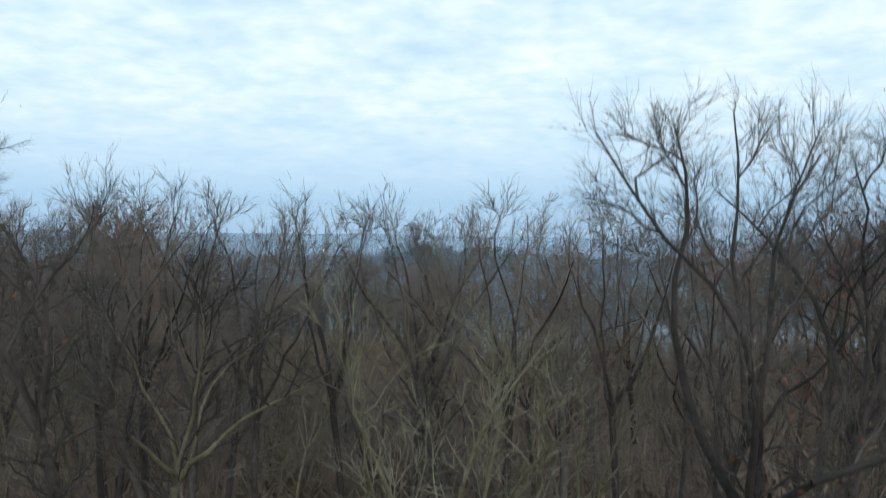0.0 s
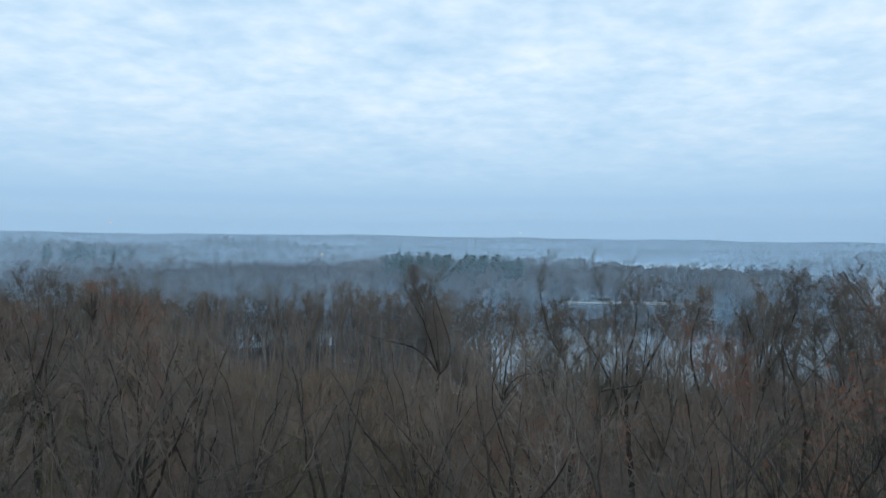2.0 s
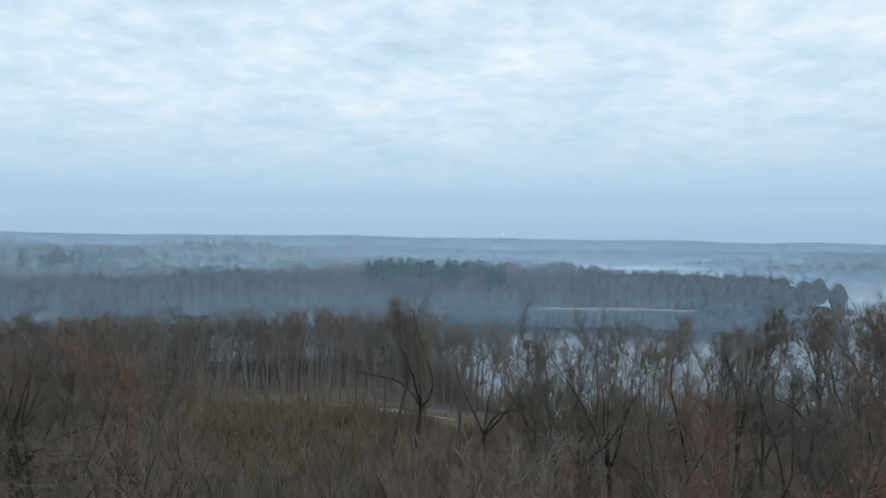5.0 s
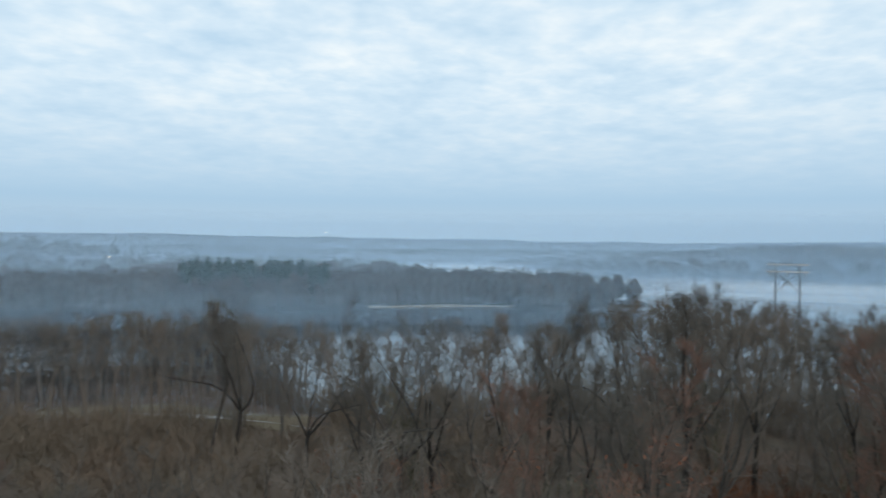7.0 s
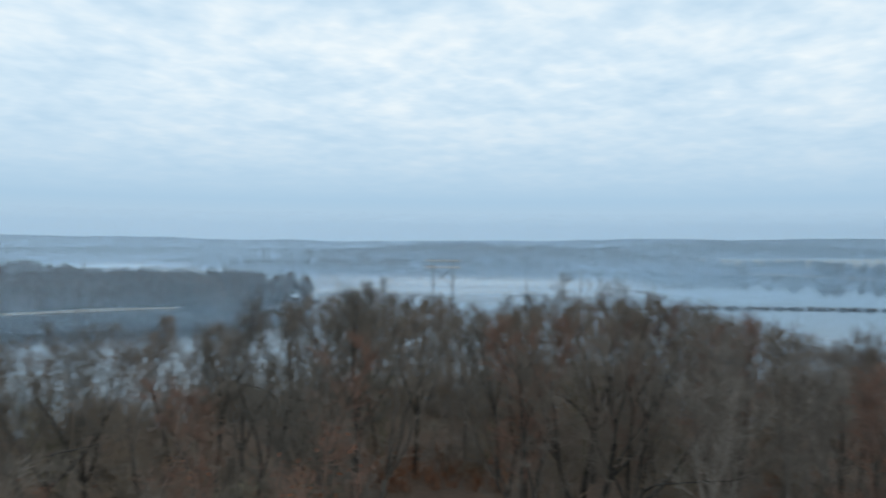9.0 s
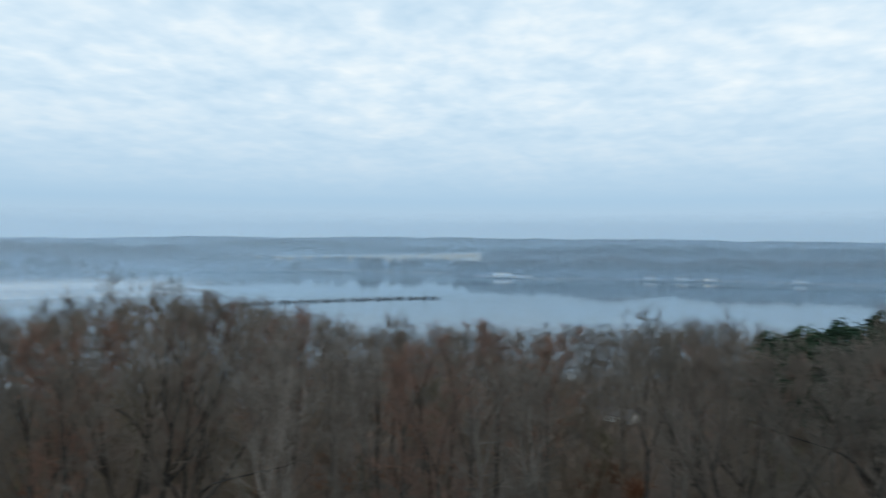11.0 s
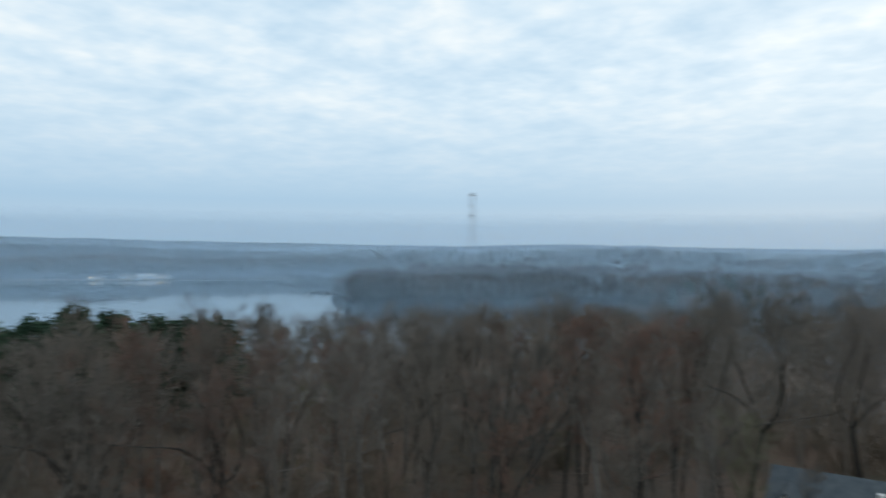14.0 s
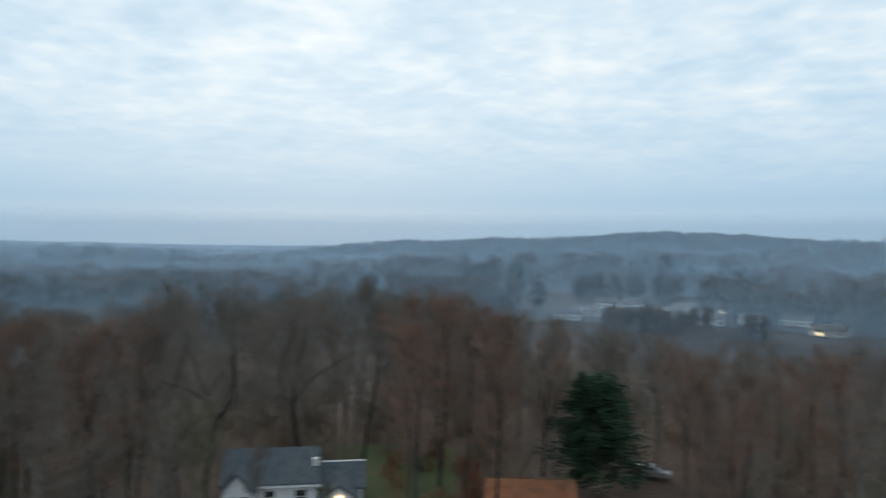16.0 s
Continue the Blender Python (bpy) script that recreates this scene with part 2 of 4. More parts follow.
# ---- the lay of the land: a lake below a wooded bluff ----
LAKE = [polar(a, r)[:2] for a, r in ((-60, 330), (-40, 275), (-22, 240), (-8, 240), (0, 225), (4.2, 185), (6, 163), (20, 160), (35, 168), (50, 188), (70, 204), (95, 215), (110, 222), (130, 238), (147, 245), (152, 330), (147, 520), (138, 505), (130, 498), (125.5, 490), (126, 530), (124, 590), (129, 660), (127, 840), (112, 800), (100, 790), (88, 800), (77, 840), (72, 944), (60, 1010), (54, 1060), (48, 900), (42, 740), (33, 767), (26, 900), (20.6, 1137), (19, 1500), (15, 1950), (9, 2000), (11, 1400), (12, 900), (16, 640), (24, 530), (31, 515), (31.5, 472), (27, 456), (24.4, 430), (20.4, 446), (11.3, 437), (3, 425), (-5, 412), (-16, 440), (-27, 472), (-45, 520), (-60, 540))]


def edge_distance(x, y, ring):
    """Distance to a ring's outline, positive inside."""
    best, inside = np.full(x.shape, 1e9), np.zeros(x.shape, bool)
    for (ax, ay), (bx, by) in zip(ring, ring[1:] + ring[:1]):
        dx, dy = bx - ax, by - ay
        t = np.clip(((x - ax) * dx + (y - ay) * dy) / (dx * dx + dy * dy), 0, 1)
        best = np.minimum(best, np.hypot(x - ax - t * dx, y - ay - t * dy))
        cross = ((ay > y) != (by > y))
        with np.errstate(divide="ignore", invalid="ignore"):
            xs = ax + (y - ay) * dx / (dy if dy else 1e-9)
        inside ^= cross & (x < xs)
    return np.where(inside, best, -best)


def smooth(a, b, v):
    t = np.clip((v - a) / (b - a), 0, 1)
    return t * t * (3 - 2 * t)


WAVES = [(random.uniform(0, 6.28), random.uniform(0.6, 1.4), random.uniform(0, 6.28)) for _ in range(10)]


def rolling(x, y, size):
    """Gentle uneven swell of about -1 to 1."""
    s = 0
    for i, (d, k, p) in enumerate(WAVES):
        s = s + np.sin((x * math.cos(d) + y * math.sin(d)) * 6.28 * k / size + p)
    return s / 4.5


# skyline of the far hills: bearing, height over the horizon as seen from the hill top, in thousandths
SKYLINE = ((-70, 15), (-35, 15), (0, 13), (20, 10), (32, 7), (45, 10), (60, 13), (75, 13.5), (100, 10.5), (115, 6), (125, 4), (135, 1), (143, 5), (155, 2), (165, 0), (175, 3), (181, 6), (194, 20), (205, 9), (230, 8), (290, 15))


def skyline(az):
    a = (np.asarray(az) + 70) % 360 - 70
    return np.interp(a, [s[0] for s in SKYLINE], [s[1] for s in SKYLINE]) / 1000


# wooded hills round the lake: bearing, distance, half width, half depth, height
HILLS = ((-15, 1250, 190, 150, 30), (-26, 930, 150, 120, 16), (-33, 1350, 240, 180, 32), (4, 1700, 420, 200, 22), (45, 1250, 330, 200, 26), (62, 1800, 420, 260, 30),
         (88, 1500, 420, 260, 24), (108, 1350, 300, 220, 18), (134, 1150, 260, 160, 14), (151, 1050, 170, 130, 16), (168, 1300, 170, 140, 16), (178, 1250, 220, 160, 26),
         (194, 1300, 250, 190, 45), (207, 1050, 220, 160, 30), (176, 700, 110, 90, 9), (190, 760, 140, 110, 14), (1, 470, 75, 45, 8))


def ground(x, y):
    """Height of the land over the lake."""
    x, y = np.asarray(x, float), np.asarray(y, float)
    r, az = np.hypot(x, y), np.degrees(np.arctan2(x, y))
    d = -edge_distance(x, y, LAKE)
    near = 11.0 + 1.2 * rolling(x, y, 90) * smooth(15, 60, r)
    far = 3.0 + 1.8 * rolling(x, y, 400)
    hill = smooth(900, 2400, r) * (9 + 7 * rolling(x, y, 1000)) + 2.5 * rolling(x, y, 260) * smooth(1500, 2200, r) + np.maximum(skyline(az) + 0.002, 0.0) * smooth(1300, 4000, r) * 4200
    for h_az, h_r, h_wide, h_deep, h_top in HILLS:
        side = (az - h_az + 180) % 360 - 180
        hill = hill + h_top * np.exp(-(np.radians(side) * h_r / h_wide) ** 2 - ((r - h_r) / h_deep) ** 2)
    land = near + (far - near) * smooth(105, 200, r) + hill
    bank = np.minimum(0.4 + np.maximum(d, 0) * np.where(r < 300, 0.22, 0.10), land)
    return np.where(d > 0, np.maximum(bank, 0.3), np.maximum(-4.0, d * 0.12))


RINGS = np.concatenate(([0.0], np.geomspace(6, 4900, 170)))
SPOKES = 400
aa = np.linspace(0, 2 * np.pi, SPOKES, endpoint=False)
gx, gy = np.outer(RINGS[1:], np.sin(aa)).ravel(), np.outer(RINGS[1:], np.cos(aa)).ravel()
gv = np.column_stack((gx, gy, ground(gx, gy)))
gv = np.vstack((gv, [[0, 0, 11.0]]))
i = np.arange(len(RINGS) - 2)[:, None] * SPOKES
j = np.arange(SPOKES)[None, :]
k = (j + 1) % SPOKES
quads = np.stack((i + j, i + SPOKES + j, i + SPOKES + k, i + k), -1).reshape(-1, 4)
tris = np.vstack((quads[:, [0, 2, 1]], quads[:, [0, 3, 2]], np.column_stack((np.full(SPOKES, len(gv) - 1), (np.arange(SPOKES) + 1) % SPOKES, np.arange(SPOKES)))))
ground_ob = part("ground", arrays_mesh("ground", gv, tris), LITTER)
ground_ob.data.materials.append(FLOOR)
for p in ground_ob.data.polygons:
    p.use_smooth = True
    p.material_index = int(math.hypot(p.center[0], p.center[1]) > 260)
tagged(ground_ob, "rolling woodland floor of brown and russet fallen leaves", "ground", kind="structure")

lv = [(0, 0, 0)] + [(2600 * math.sin(a), 2600 * math.cos(a), 0) for a in np.linspace(0, 2 * math.pi, 96, endpoint=False)]
water = part("water", arrays_mesh("water", lv, [(0, 1 + (n + 1) % 96, 1 + n) for n in range(96)]), WATER)
tagged(water, "calm grey-blue lake mirroring the overcast sky", "lake", kind="structure")


# ---- bare winter trees ----
def tubes(segs, sides, cone=False):
    """Tapered tubes (or pointed twigs) round many short lines at once. segs: rows of p0, p1, r0, r1."""
    s = np.asarray(segs, float).reshape(-1, 8)
    p0, p1 = s[:, :3], s[:, 3:6]
    ax = p1 - p0
    ax /= np.linalg.norm(ax, axis=1)[:, None] + 1e-9
    ref = np.where(np.abs(ax[:, 2:3]) > 0.9, [[1.0, 0, 0]], [[0, 0, 1.0]])
    u = np.cross(ax, ref)
    u /= np.linalg.norm(u, axis=1)[:, None] + 1e-9
    w = np.cross(ax, u)
    n = len(s)
    a = np.arange(sides) * 2 * np.pi / sides
    rim = np.cos(a)[None, :, None] * u[:, None] + np.sin(a)[None, :, None] * w[:, None]
    low = p0[:, None] + rim * s[:, 6, None, None]
    q = np.arange(sides)
    r = (q + 1) % sides
    if cone:
        v = np.concatenate((low, p1[:, None]), 1)
        f = np.column_stack((q, r, np.full(sides, sides)))
        step = sides + 1
    else:
        v = np.concatenate((low, p1[:, None] + rim * s[:, 7, None, None]), 1)
        f = np.vstack((np.column_stack((q, r, r + sides)), np.column_stack((q, r + sides, q + sides))))
        step = 2 * sides
    f = (f[None] + (np.arange(n) * step)[:, None, None]).reshape(-1, 3)
    return v.reshape(-1, 3), f


def slivers(segs, fat=1.7):
    """The finest twigs, one slim pointed blade each, turned at random about its own line."""
    s = np.asarray(segs, float).reshape(-1, 8)
    g = np.random.default_rng(len(s))
    u = np.cross(s[:, 3:6] - s[:, :3], g.normal(0, 1, (len(s), 3)))
    u *= fat * s[:, 6:7] / (np.linalg.norm(u, axis=1)[:, None] + 1e-9)
    v = np.stack((s[:, :3] - u, s[:, :3] + u, s[:, 3:6]), 1).reshape(-1, 3)
    return v, np.arange(len(v)).reshape(-1, 3)


def joined(pieces):
    vs, fs, base = [], [], 0
    for v, f in pieces:
        if len(v):
            vs.append(v)
            fs.append(f + base)
            base += len(v)
    return np.vstack(vs), np.vstack(fs)


def unit(v):
    return v / (np.linalg.norm(v) + 1e-9)


def grow(rng, p, way, length, r0, r1, n, wander, rise, out):
    """One wandering stem of n lines. Returns its joints."""
    joints = [(p, way, r0)]
    for k in range(n):
        way = unit(way + rng.normal(0, wander, 3) + np.array((0, 0, rise)))
        q = p + way * length / n
        ra, rb = r0 + (r1 - r0) * k / n, r0 + (r1 - r0) * (k + 1) / n
        out.append((*p, *q, ra, rb))
        p = q
        joints.append((p, way, rb))
    return joints


def aside(rng, way, angle):
    """A way that leaves another at an angle (degrees)."""
    side = unit(np.cross(way, rng.normal(0, 1, 3)))
    return unit(way * math.cos(radians(angle)) + side * math.sin(radians(angle)))


def bare_tree(seed, tall=20.0, trunk=0.22, clear=0.4, wide=3.6, tops=3, split=0.5, fan=26, limbs=18, subs=5, twigs=5, fine=1, twig_r=0.012, twig_long=1.0, wobble=0.10, leaves=0, girth=(7, 5, 3), flat=True):
    """A leafless forest tree: a bole that splits into a few leaders, rising limbs, side branches and twigs.
    Returns (trunk and leaders, crown of branches and twigs, clinging leaves)."""
    rng = np.random.default_rng(seed)
    bole, arms, side, twig, tips = [], [], [], [], []

    def shoot(p, way, n, length, r):
        for k in range(n):
            d = aside(rng, way, rng.uniform(8, 50))
            d[2] += 0.15
            q = p + unit(d) * length * rng.uniform(0.5, 1.2)
            twig.append((*p, *q, r, 0))
            tips.append(q)
            for m in range(fine):
                e0 = p + (q - p) * rng.uniform(0.25, 0.8)
                e1 = e0 + unit(aside(rng, unit(q - p), rng.uniform(20, 48)) + np.array((0, 0, 0.1))) * length * rng.uniform(0.3, 0.65)
                twig.append((*e0, *e1, r * 0.75, 0))

    def between(joints, low=0.0):
        t = rng.uniform(low, 1) * (len(joints) - 1)
        k = min(int(t), len(joints) - 2)
        (p, w, r), (q, v, e) = joints[k], joints[k + 1]
        f = t - k
        return p + (q - p) * f, unit(w + (v - w) * f), r + (e - r) * f

    def branch(joints, length, count):
        for k in range(count):
            p, w, r = between(joints, 0.15)
            d = aside(rng, w, rng.uniform(24, 54))
            d[2] += 0.22
            js = grow(rng, p, unit(d), length * rng.uniform(0.22, 0.5), max(min(r * 0.5, 0.03), twig_r * 1.3), twig_r, 2, wobble + 0.08, 0.07, side)
            shoot(js[-1][0], js[-1][1], twigs - twigs // 3, twig_long, twig_r)
            shoot(js[1][0], js[1][1], twigs // 3, twig_long, twig_r)
        shoot(joints[-1][0], joints[-1][1], max(2, twigs // 2), twig_long, twig_r)

    foot = grow(rng, np.zeros(3), unit(np.array((*rng.normal(0, 0.05, 2), 1))), tall * split, trunk, trunk * 0.74, 6, wobble * 0.4, 0.03, bole)
    axes = [foot]
    q, w, r = foot[-1]
    turn = rng.uniform(0, 6.28)
    for k in range(tops):
        a, lean = turn + k * 6.28 / tops + rng.normal(0, 0.3), radians((rng.uniform(0.5, 1.2) * fan) if tops > 1 else 4)
        d = unit(w + np.array((math.cos(a) * math.tan(lean), math.sin(a) * math.tan(lean), 0)))
        axes.append(grow(rng, q, d, tall * (1 - split) * rng.uniform(0.82, 1.04), min(r * (0.8 if k == 0 else rng.uniform(0.5, 0.7)), 0.016 * tall * (1 - split)), 0.012, 8, wobble, 0.09, bole))
        branch(axes[-1][3:], wide * 0.7, subs + 4)
    for n in range(limbs):
        h = tall * (clear + (0.95 - clear) * (n + rng.random()) / limbs)
        t = (h / tall - clear) / (1 - clear)
        open_axes = [j for j in axes if j[0][0][2] <= h <= j[-1][0][2]]
        if not open_axes:
            continue
        j = open_axes[rng.integers(len(open_axes))]
        k = next(i for i in range(1, len(j)) if j[i][0][2] >= h)
        f = (h - j[k - 1][0][2]) / max(j[k][0][2] - j[k - 1][0][2], 1e-6)
        p = j[k - 1][0] + (j[k][0] - j[k - 1][0]) * f
        a, rise = n * 2.4 + rng.normal(0, 0.4), radians(rng.uniform(12, 42) + 30 * t)
        length = wide * (0.7 + 0.4 * math.sin(3.14 * t)) * (1 - t) ** 0.3 * rng.uniform(0.7, 1.15)
        js = grow(rng, p, np.array((math.cos(a) * math.cos(rise), math.sin(a) * math.cos(rise), math.sin(rise))), length, max(min(j[k][2] * 0.45, 0.014 * length + 0.01), 0.02), 0.010, 5, wobble + 0.06, 0.10, arms)
        branch(js, length, subs)
    wood = joined([tubes(bole, girth[0])])
    crown = joined([tubes(arms, girth[1]), tubes(side, girth[2]), slivers(twig) if flat else tubes(twig, 3, cone=True)])
    fit = tall / np.percentile(crown[0][:, 2], 99.95)
    for arr in (wood, crown):
        arr[0][:] *= fit
    leaf = None
    if leaves:
        base = np.array(tips)[rng.integers(0, len(tips), leaves)] * fit + rng.normal(0, 0.12, (leaves, 3))
        u, v = rng.normal(0, 0.05 if flat else 0.028, (leaves, 3)), rng.normal(0, 0.05 if flat else 0.028, (leaves, 3))
        o = np.arange(leaves)[:, None] * 4
        leaf = (np.stack((base, base + u, base + u * 0.6 + v, base + v), 1).reshape(-1, 3), np.vstack((o + [0, 1, 2], o + [0, 2, 3])))
    return wood, crown, leaf


def tree_thing(kind, arrays, bark, twig, label, group, at):
    """Links one tree with its trunk and crown (and clinging leaves)."""
    top = new(kind)
    part("trunk", arrays_mesh("trunk", *arrays[0]), bark, top)
    part("crown", arrays_mesh("crown", *arrays[1]), twig, top, "bare crown of fine twigs")
    if arrays[2]:
        part("leaves", arrays_mesh("leaves", *arrays[2]), DEAD_LEAF, top, "a few clinging rust-brown dead leaves")
    top.matrix_basis = at
    return tagged(top, label, "tree", group)


def scatter(protos, places):
    """Many copies of a few triangle shapes as one array pair. places: rows of x, y, z, turn, scale."""
    rows = np.asarray(places, float)
    which = np.random.randint(0, len(protos), len(rows))
    out = []
    for n, (v, f) in enumerate(protos):
        s = rows[which == n]
        if not len(s):
            continue
        c, d = np.cos(s[:, 3])[:, None] * s[:, 4:5], np.sin(s[:, 3])[:, None] * s[:, 4:5]
        x = v[None, :, 0] * c - v[None, :, 1] * d + s[:, 0:1]
        y = v[None, :, 0] * d + v[None, :, 1] * c + s[:, 1:2]
        z = v[None, :, 2] * s[:, 4:5] + s[:, 2:3]
        vv = np.stack((x, y, z), -1).reshape(-1, 3)
        ff = (f[None] + (np.arange(len(s)) * len(v))[:, None, None]).reshape(-1, 3)
        out.append((vv, ff))
    return joined(out)


def stuff(name, arrays, mat, label, category):
    ob = part(name, arrays_mesh(name, *arrays), mat)
    return tagged(ob, label, category, kind="stuff")


KINDS = {
    "oak": dict(bark=BARK, twig=TWIG, label="bare grey-brown oak tree in the winter wood", o=dict(wide=5.0, clear=0.30, tops=4, split=0.36, fan=34, trunk=0.30, wobble=0.14)),
    "ash": dict(bark=BARK, twig=TWIG, label="tall slender bare ash tree in the wood", o=dict(wide=2.9, clear=0.42, tops=2, split=0.56, fan=16, trunk=0.20)),
    "mossy": dict(bark=MOSSY, twig=MOSSY, label="bare tree with mossy olive-tinted branches", o=dict(wide=4.2, clear=0.32, tops=3, split=0.42, fan=28, trunk=0.24, wobble=0.14)),
    "maple": dict(bark=BARK, twig=TWIG, label="bare maple tree with dark brown twigs", o=dict(wide=3.7, clear=0.36, tops=3, split=0.48, fan=24, trunk=0.21)),
    "sycamore": dict(bark=PALE, twig=PALE, label="pale-barked bare sycamore tree with whitish twigs", o=dict(wide=4.6, clear=0.38, tops=3, split=0.5, fan=26, trunk=0.30)),
    "beech": dict(bark=BARK, twig=BEECHY, label="bare beech tree keeping some rust-brown leaves", o=dict(wide=3.6, clear=0.30, tops=2, split=0.6, fan=18, trunk=0.19)),
}
first = {}


def plant(kind, detail, variant, at, group="trees of the bluff wood"):
    """Puts a tree down; the first of each shape is built, the rest are copies of it."""
    key = (kind, detail, variant)
    if key in first:
        return copy_thing(first[key], at)
    o = dict(KINDS[kind]["o"])
    seed = 100 * variant + sum(map(ord, kind))
    if detail == "close":
        o.update(trunk=0.14, split=0.70, tops=5, fan=15, clear=0.58, wide=1.8, limbs=36, subs=8, twigs=6, fine=2, twig_r=0.0045, twig_long=0.55, wobble=0.19, flat=False, leaves=90 if kind != "mossy" else 0)
    elif detail == "near":
        o.update(trunk=0.16, split=0.62, tops=5, fan=28, clear=0.45, wide=2.7, limbs=26, subs=6, twigs=5, fine=1, twig_r=0.006, twig_long=0.8, wobble=0.18, leaves=420 if kind == "beech" else 0)
    else:
        o.update(limbs=20, subs=6, twigs=9, fine=2, twig_r=0.010, twig_long=1.1, girth=(6, 4, 3), leaves=220 if kind == "beech" else 0)
    k = KINDS[kind]
    # close crowns take the darker bark: backlit silhouette against the sky put into colour
    first[key] = tree_thing(kind + "_tree", bare_tree(seed, 20.0, **o), k["bark"], BARK if detail == "close" else k["twig"], k["label"], group, at)
    return first[key]


def upright(x, y, z, turn, size):
    return Matrix.Translation((x, y, z)) @ Matrix.Rotation(turn, 4, "Z") @ Matrix.Diagonal((size, size, size, 1))


# heights of the land near the hill on a grid of 1.5 m
NEAR = np.arange(-260, 260.1, 1.5)
NEAR_Z = ground(*np.meshgrid(NEAR, NEAR, indexing="ij"))


def gz(x, y):
    """Height of the land at one place."""
    u, v = (x + 260) / 1.5, (y + 260) / 1.5
    i, j = int(u), int(v)
    if not (0 <= i < len(NEAR) - 1 and 0 <= j < len(NEAR) - 1):
        return float(ground(np.array([x]), np.array([y]))[0])
    u, v = u - i, v - j
    z = NEAR_Z[i:i + 2, j:j + 2]
    return float((z[0, 0] * (1 - u) + z[1, 0] * u) * (1 - v) + (z[0, 1] * (1 - u) + z[1, 1] * u) * v)


# tall ones that stand out: east, north, top, kind, shape
HEROES = (
    (4.25, 9.6, 31.9, "maple", 14), (7.7, 13.2, 31.6, "beech", 0), (-8.6, 14.0, 31.9, "oak", 0), (-5.4, 16.0, 29.4, "mossy", 10),
    (-13.1, 26.5, 32.0, "ash", 0), (-11.0, 27.5, 32.0, "maple", 7), (-8.8, 25.5, 31.9, "oak", 5), (-7.2, 28.0, 31.7, "ash", 2), (-5.9, 24.6, 31.3, "maple", 7),
    (-4.0, 26.5, 31.3, "maple", 3), (-1.8, 25.0, 31.4, "ash", 0), (-0.2, 27.5, 31.5, "ash", 2), (2.0, 24.0, 31.5, "oak", 4), (4.0, 28.4, 31.0, "sycamore", 0),
    (5.9, 24.5, 31.5, "maple", 3), (8.4, 19.0, 31.2, "maple", 7), (10.5, 26.0, 31.2, "ash", 2), (13.5, 24.0, 31.4, "beech", 1),
    (16.0, 64.0, 31.8, "oak", 2), (21.8, -62.6, 21.0, "ash", 1), (15.0, -58.0, 19.0, "mossy", 0), (44.0, 72.0, 34.3, "oak", 1), (51.0, 74.0, 33.8, "ash", 0), (37.0, 76.0, 32.6, "maple", 0),
    (62.4, 8.8, 27.5, "sycamore", 1), (68.7, 13.4, 31.2, "beech", 1), (73.0, 17.0, 30.8, "beech", 0), (52.4, -40.2, 31.0, "sycamore", 0), (55.8, -44.0, 30.6, "sycamore", 1), (60.5, 26.4, 31.6, "sycamore", 0), (57.0, 22.0, 30.4, "sycamore", 1),
)


def bearing(x, y):
    a = math.degrees(math.atan2(x, y)) % 360
    return a - 360 if a > 300 else a


def clearing(x, y):
    """Open ground: the field and track by the shore, and the yards round the houses."""
    az, r = bearing(x, y), math.hypot(x, y)
    return (-13 < az < 4.5 and abs(r - 118 + 2.0 * az) < 3) or (az > 34 and r < 46) or (36.5 < az < 44.5 and r < 80) or (86.5 < az < 91 and r < 80) or (157 < az < 171 and r < 87) or (171 <= az < 184 and r < 64) or (184 <= az < 190 and r < 77) or (190 <= az < 194 and r < 70)


# how far below the level of the hill top the wood's roof lies, by bearing, for each metre of distance
ROOF = ((-45, 0.086), (-20, 0.080), (-4, 0.078), (4, 0.092), (8, 0.110), (14, 0.108), (21, 0.106), (25, 0.100), (27, 0.075), (29, 0.048), (33, 0.054), (38, 0.062), (41, 0.050), (44, 0.078), (49, 0.066), (57, 0.066), (60, 0.062), (63, 0.072), (67, 0.095), (72, 0.108), (84, 0.106), (91, 0.096), (98, 0.101), (110, 0.098), (116, 0.086), (122, 0.084), (135, 0.077), (144, 0.070), (156, 0.062), (163, 0.062), (166, 0.046), (170, 0.060), (175, 0.050), (180, 0.075), (186, 0.099), (195, 0.108), (216, 0.112))


def canopy_limit(az, r):
    """Highest tree tops: the roof of the wood, and low growth where the slope is open towards the field."""
    top = 38 - r * float(np.interp(az, [k[0] for k in ROOF], [k[1] for k in ROOF]))
    if r < 42:
        top = max(top, 31.0)
    if -19 < az < 6 and 30 < r < 110 - 2.0 * az and not (r > 82 - 1.8 * az and int(r * 7 + az * 13) % 5 < 4):
        top = min(top, 38 - 0.252 * r)
    if 6 <= az < 13 and 30 < r < 60:
        top = min(top, 38 - 0.22 * r)
    return top


rng = random.Random(11)
spots = []
for ix in range(-28, 29):
    for iy in range(-28, 29):
        x, y = ix * 6.1 + rng.uniform(-2.6, 2.6), iy * 6.1 + rng.uniform(-2.6, 2.6)
        r, az = math.hypot(x, y), bearing(x, y)
        if r > 168 or r < 13 or az < -42 or az > 216:
            continue
        if clearing(x, y) or any(math.hypot(x - h[0], y - h[1]) < 3.0 for h in HEROES):
            continue
        z = gz(x, y)
        if z < 0.9 or (r > 105 and rng.random() < (0.12 if 30 < az < 62 else 0.3)) or (5 < az < 32 and r > 40 and rng.random() < 0.27) or (az > 34 and r < 60 and rng.random() < 0.3) or (r < 30 and rng.random() < 0.35):
            continue
        spots.append((r, az, x, y, z))
spots.sort()
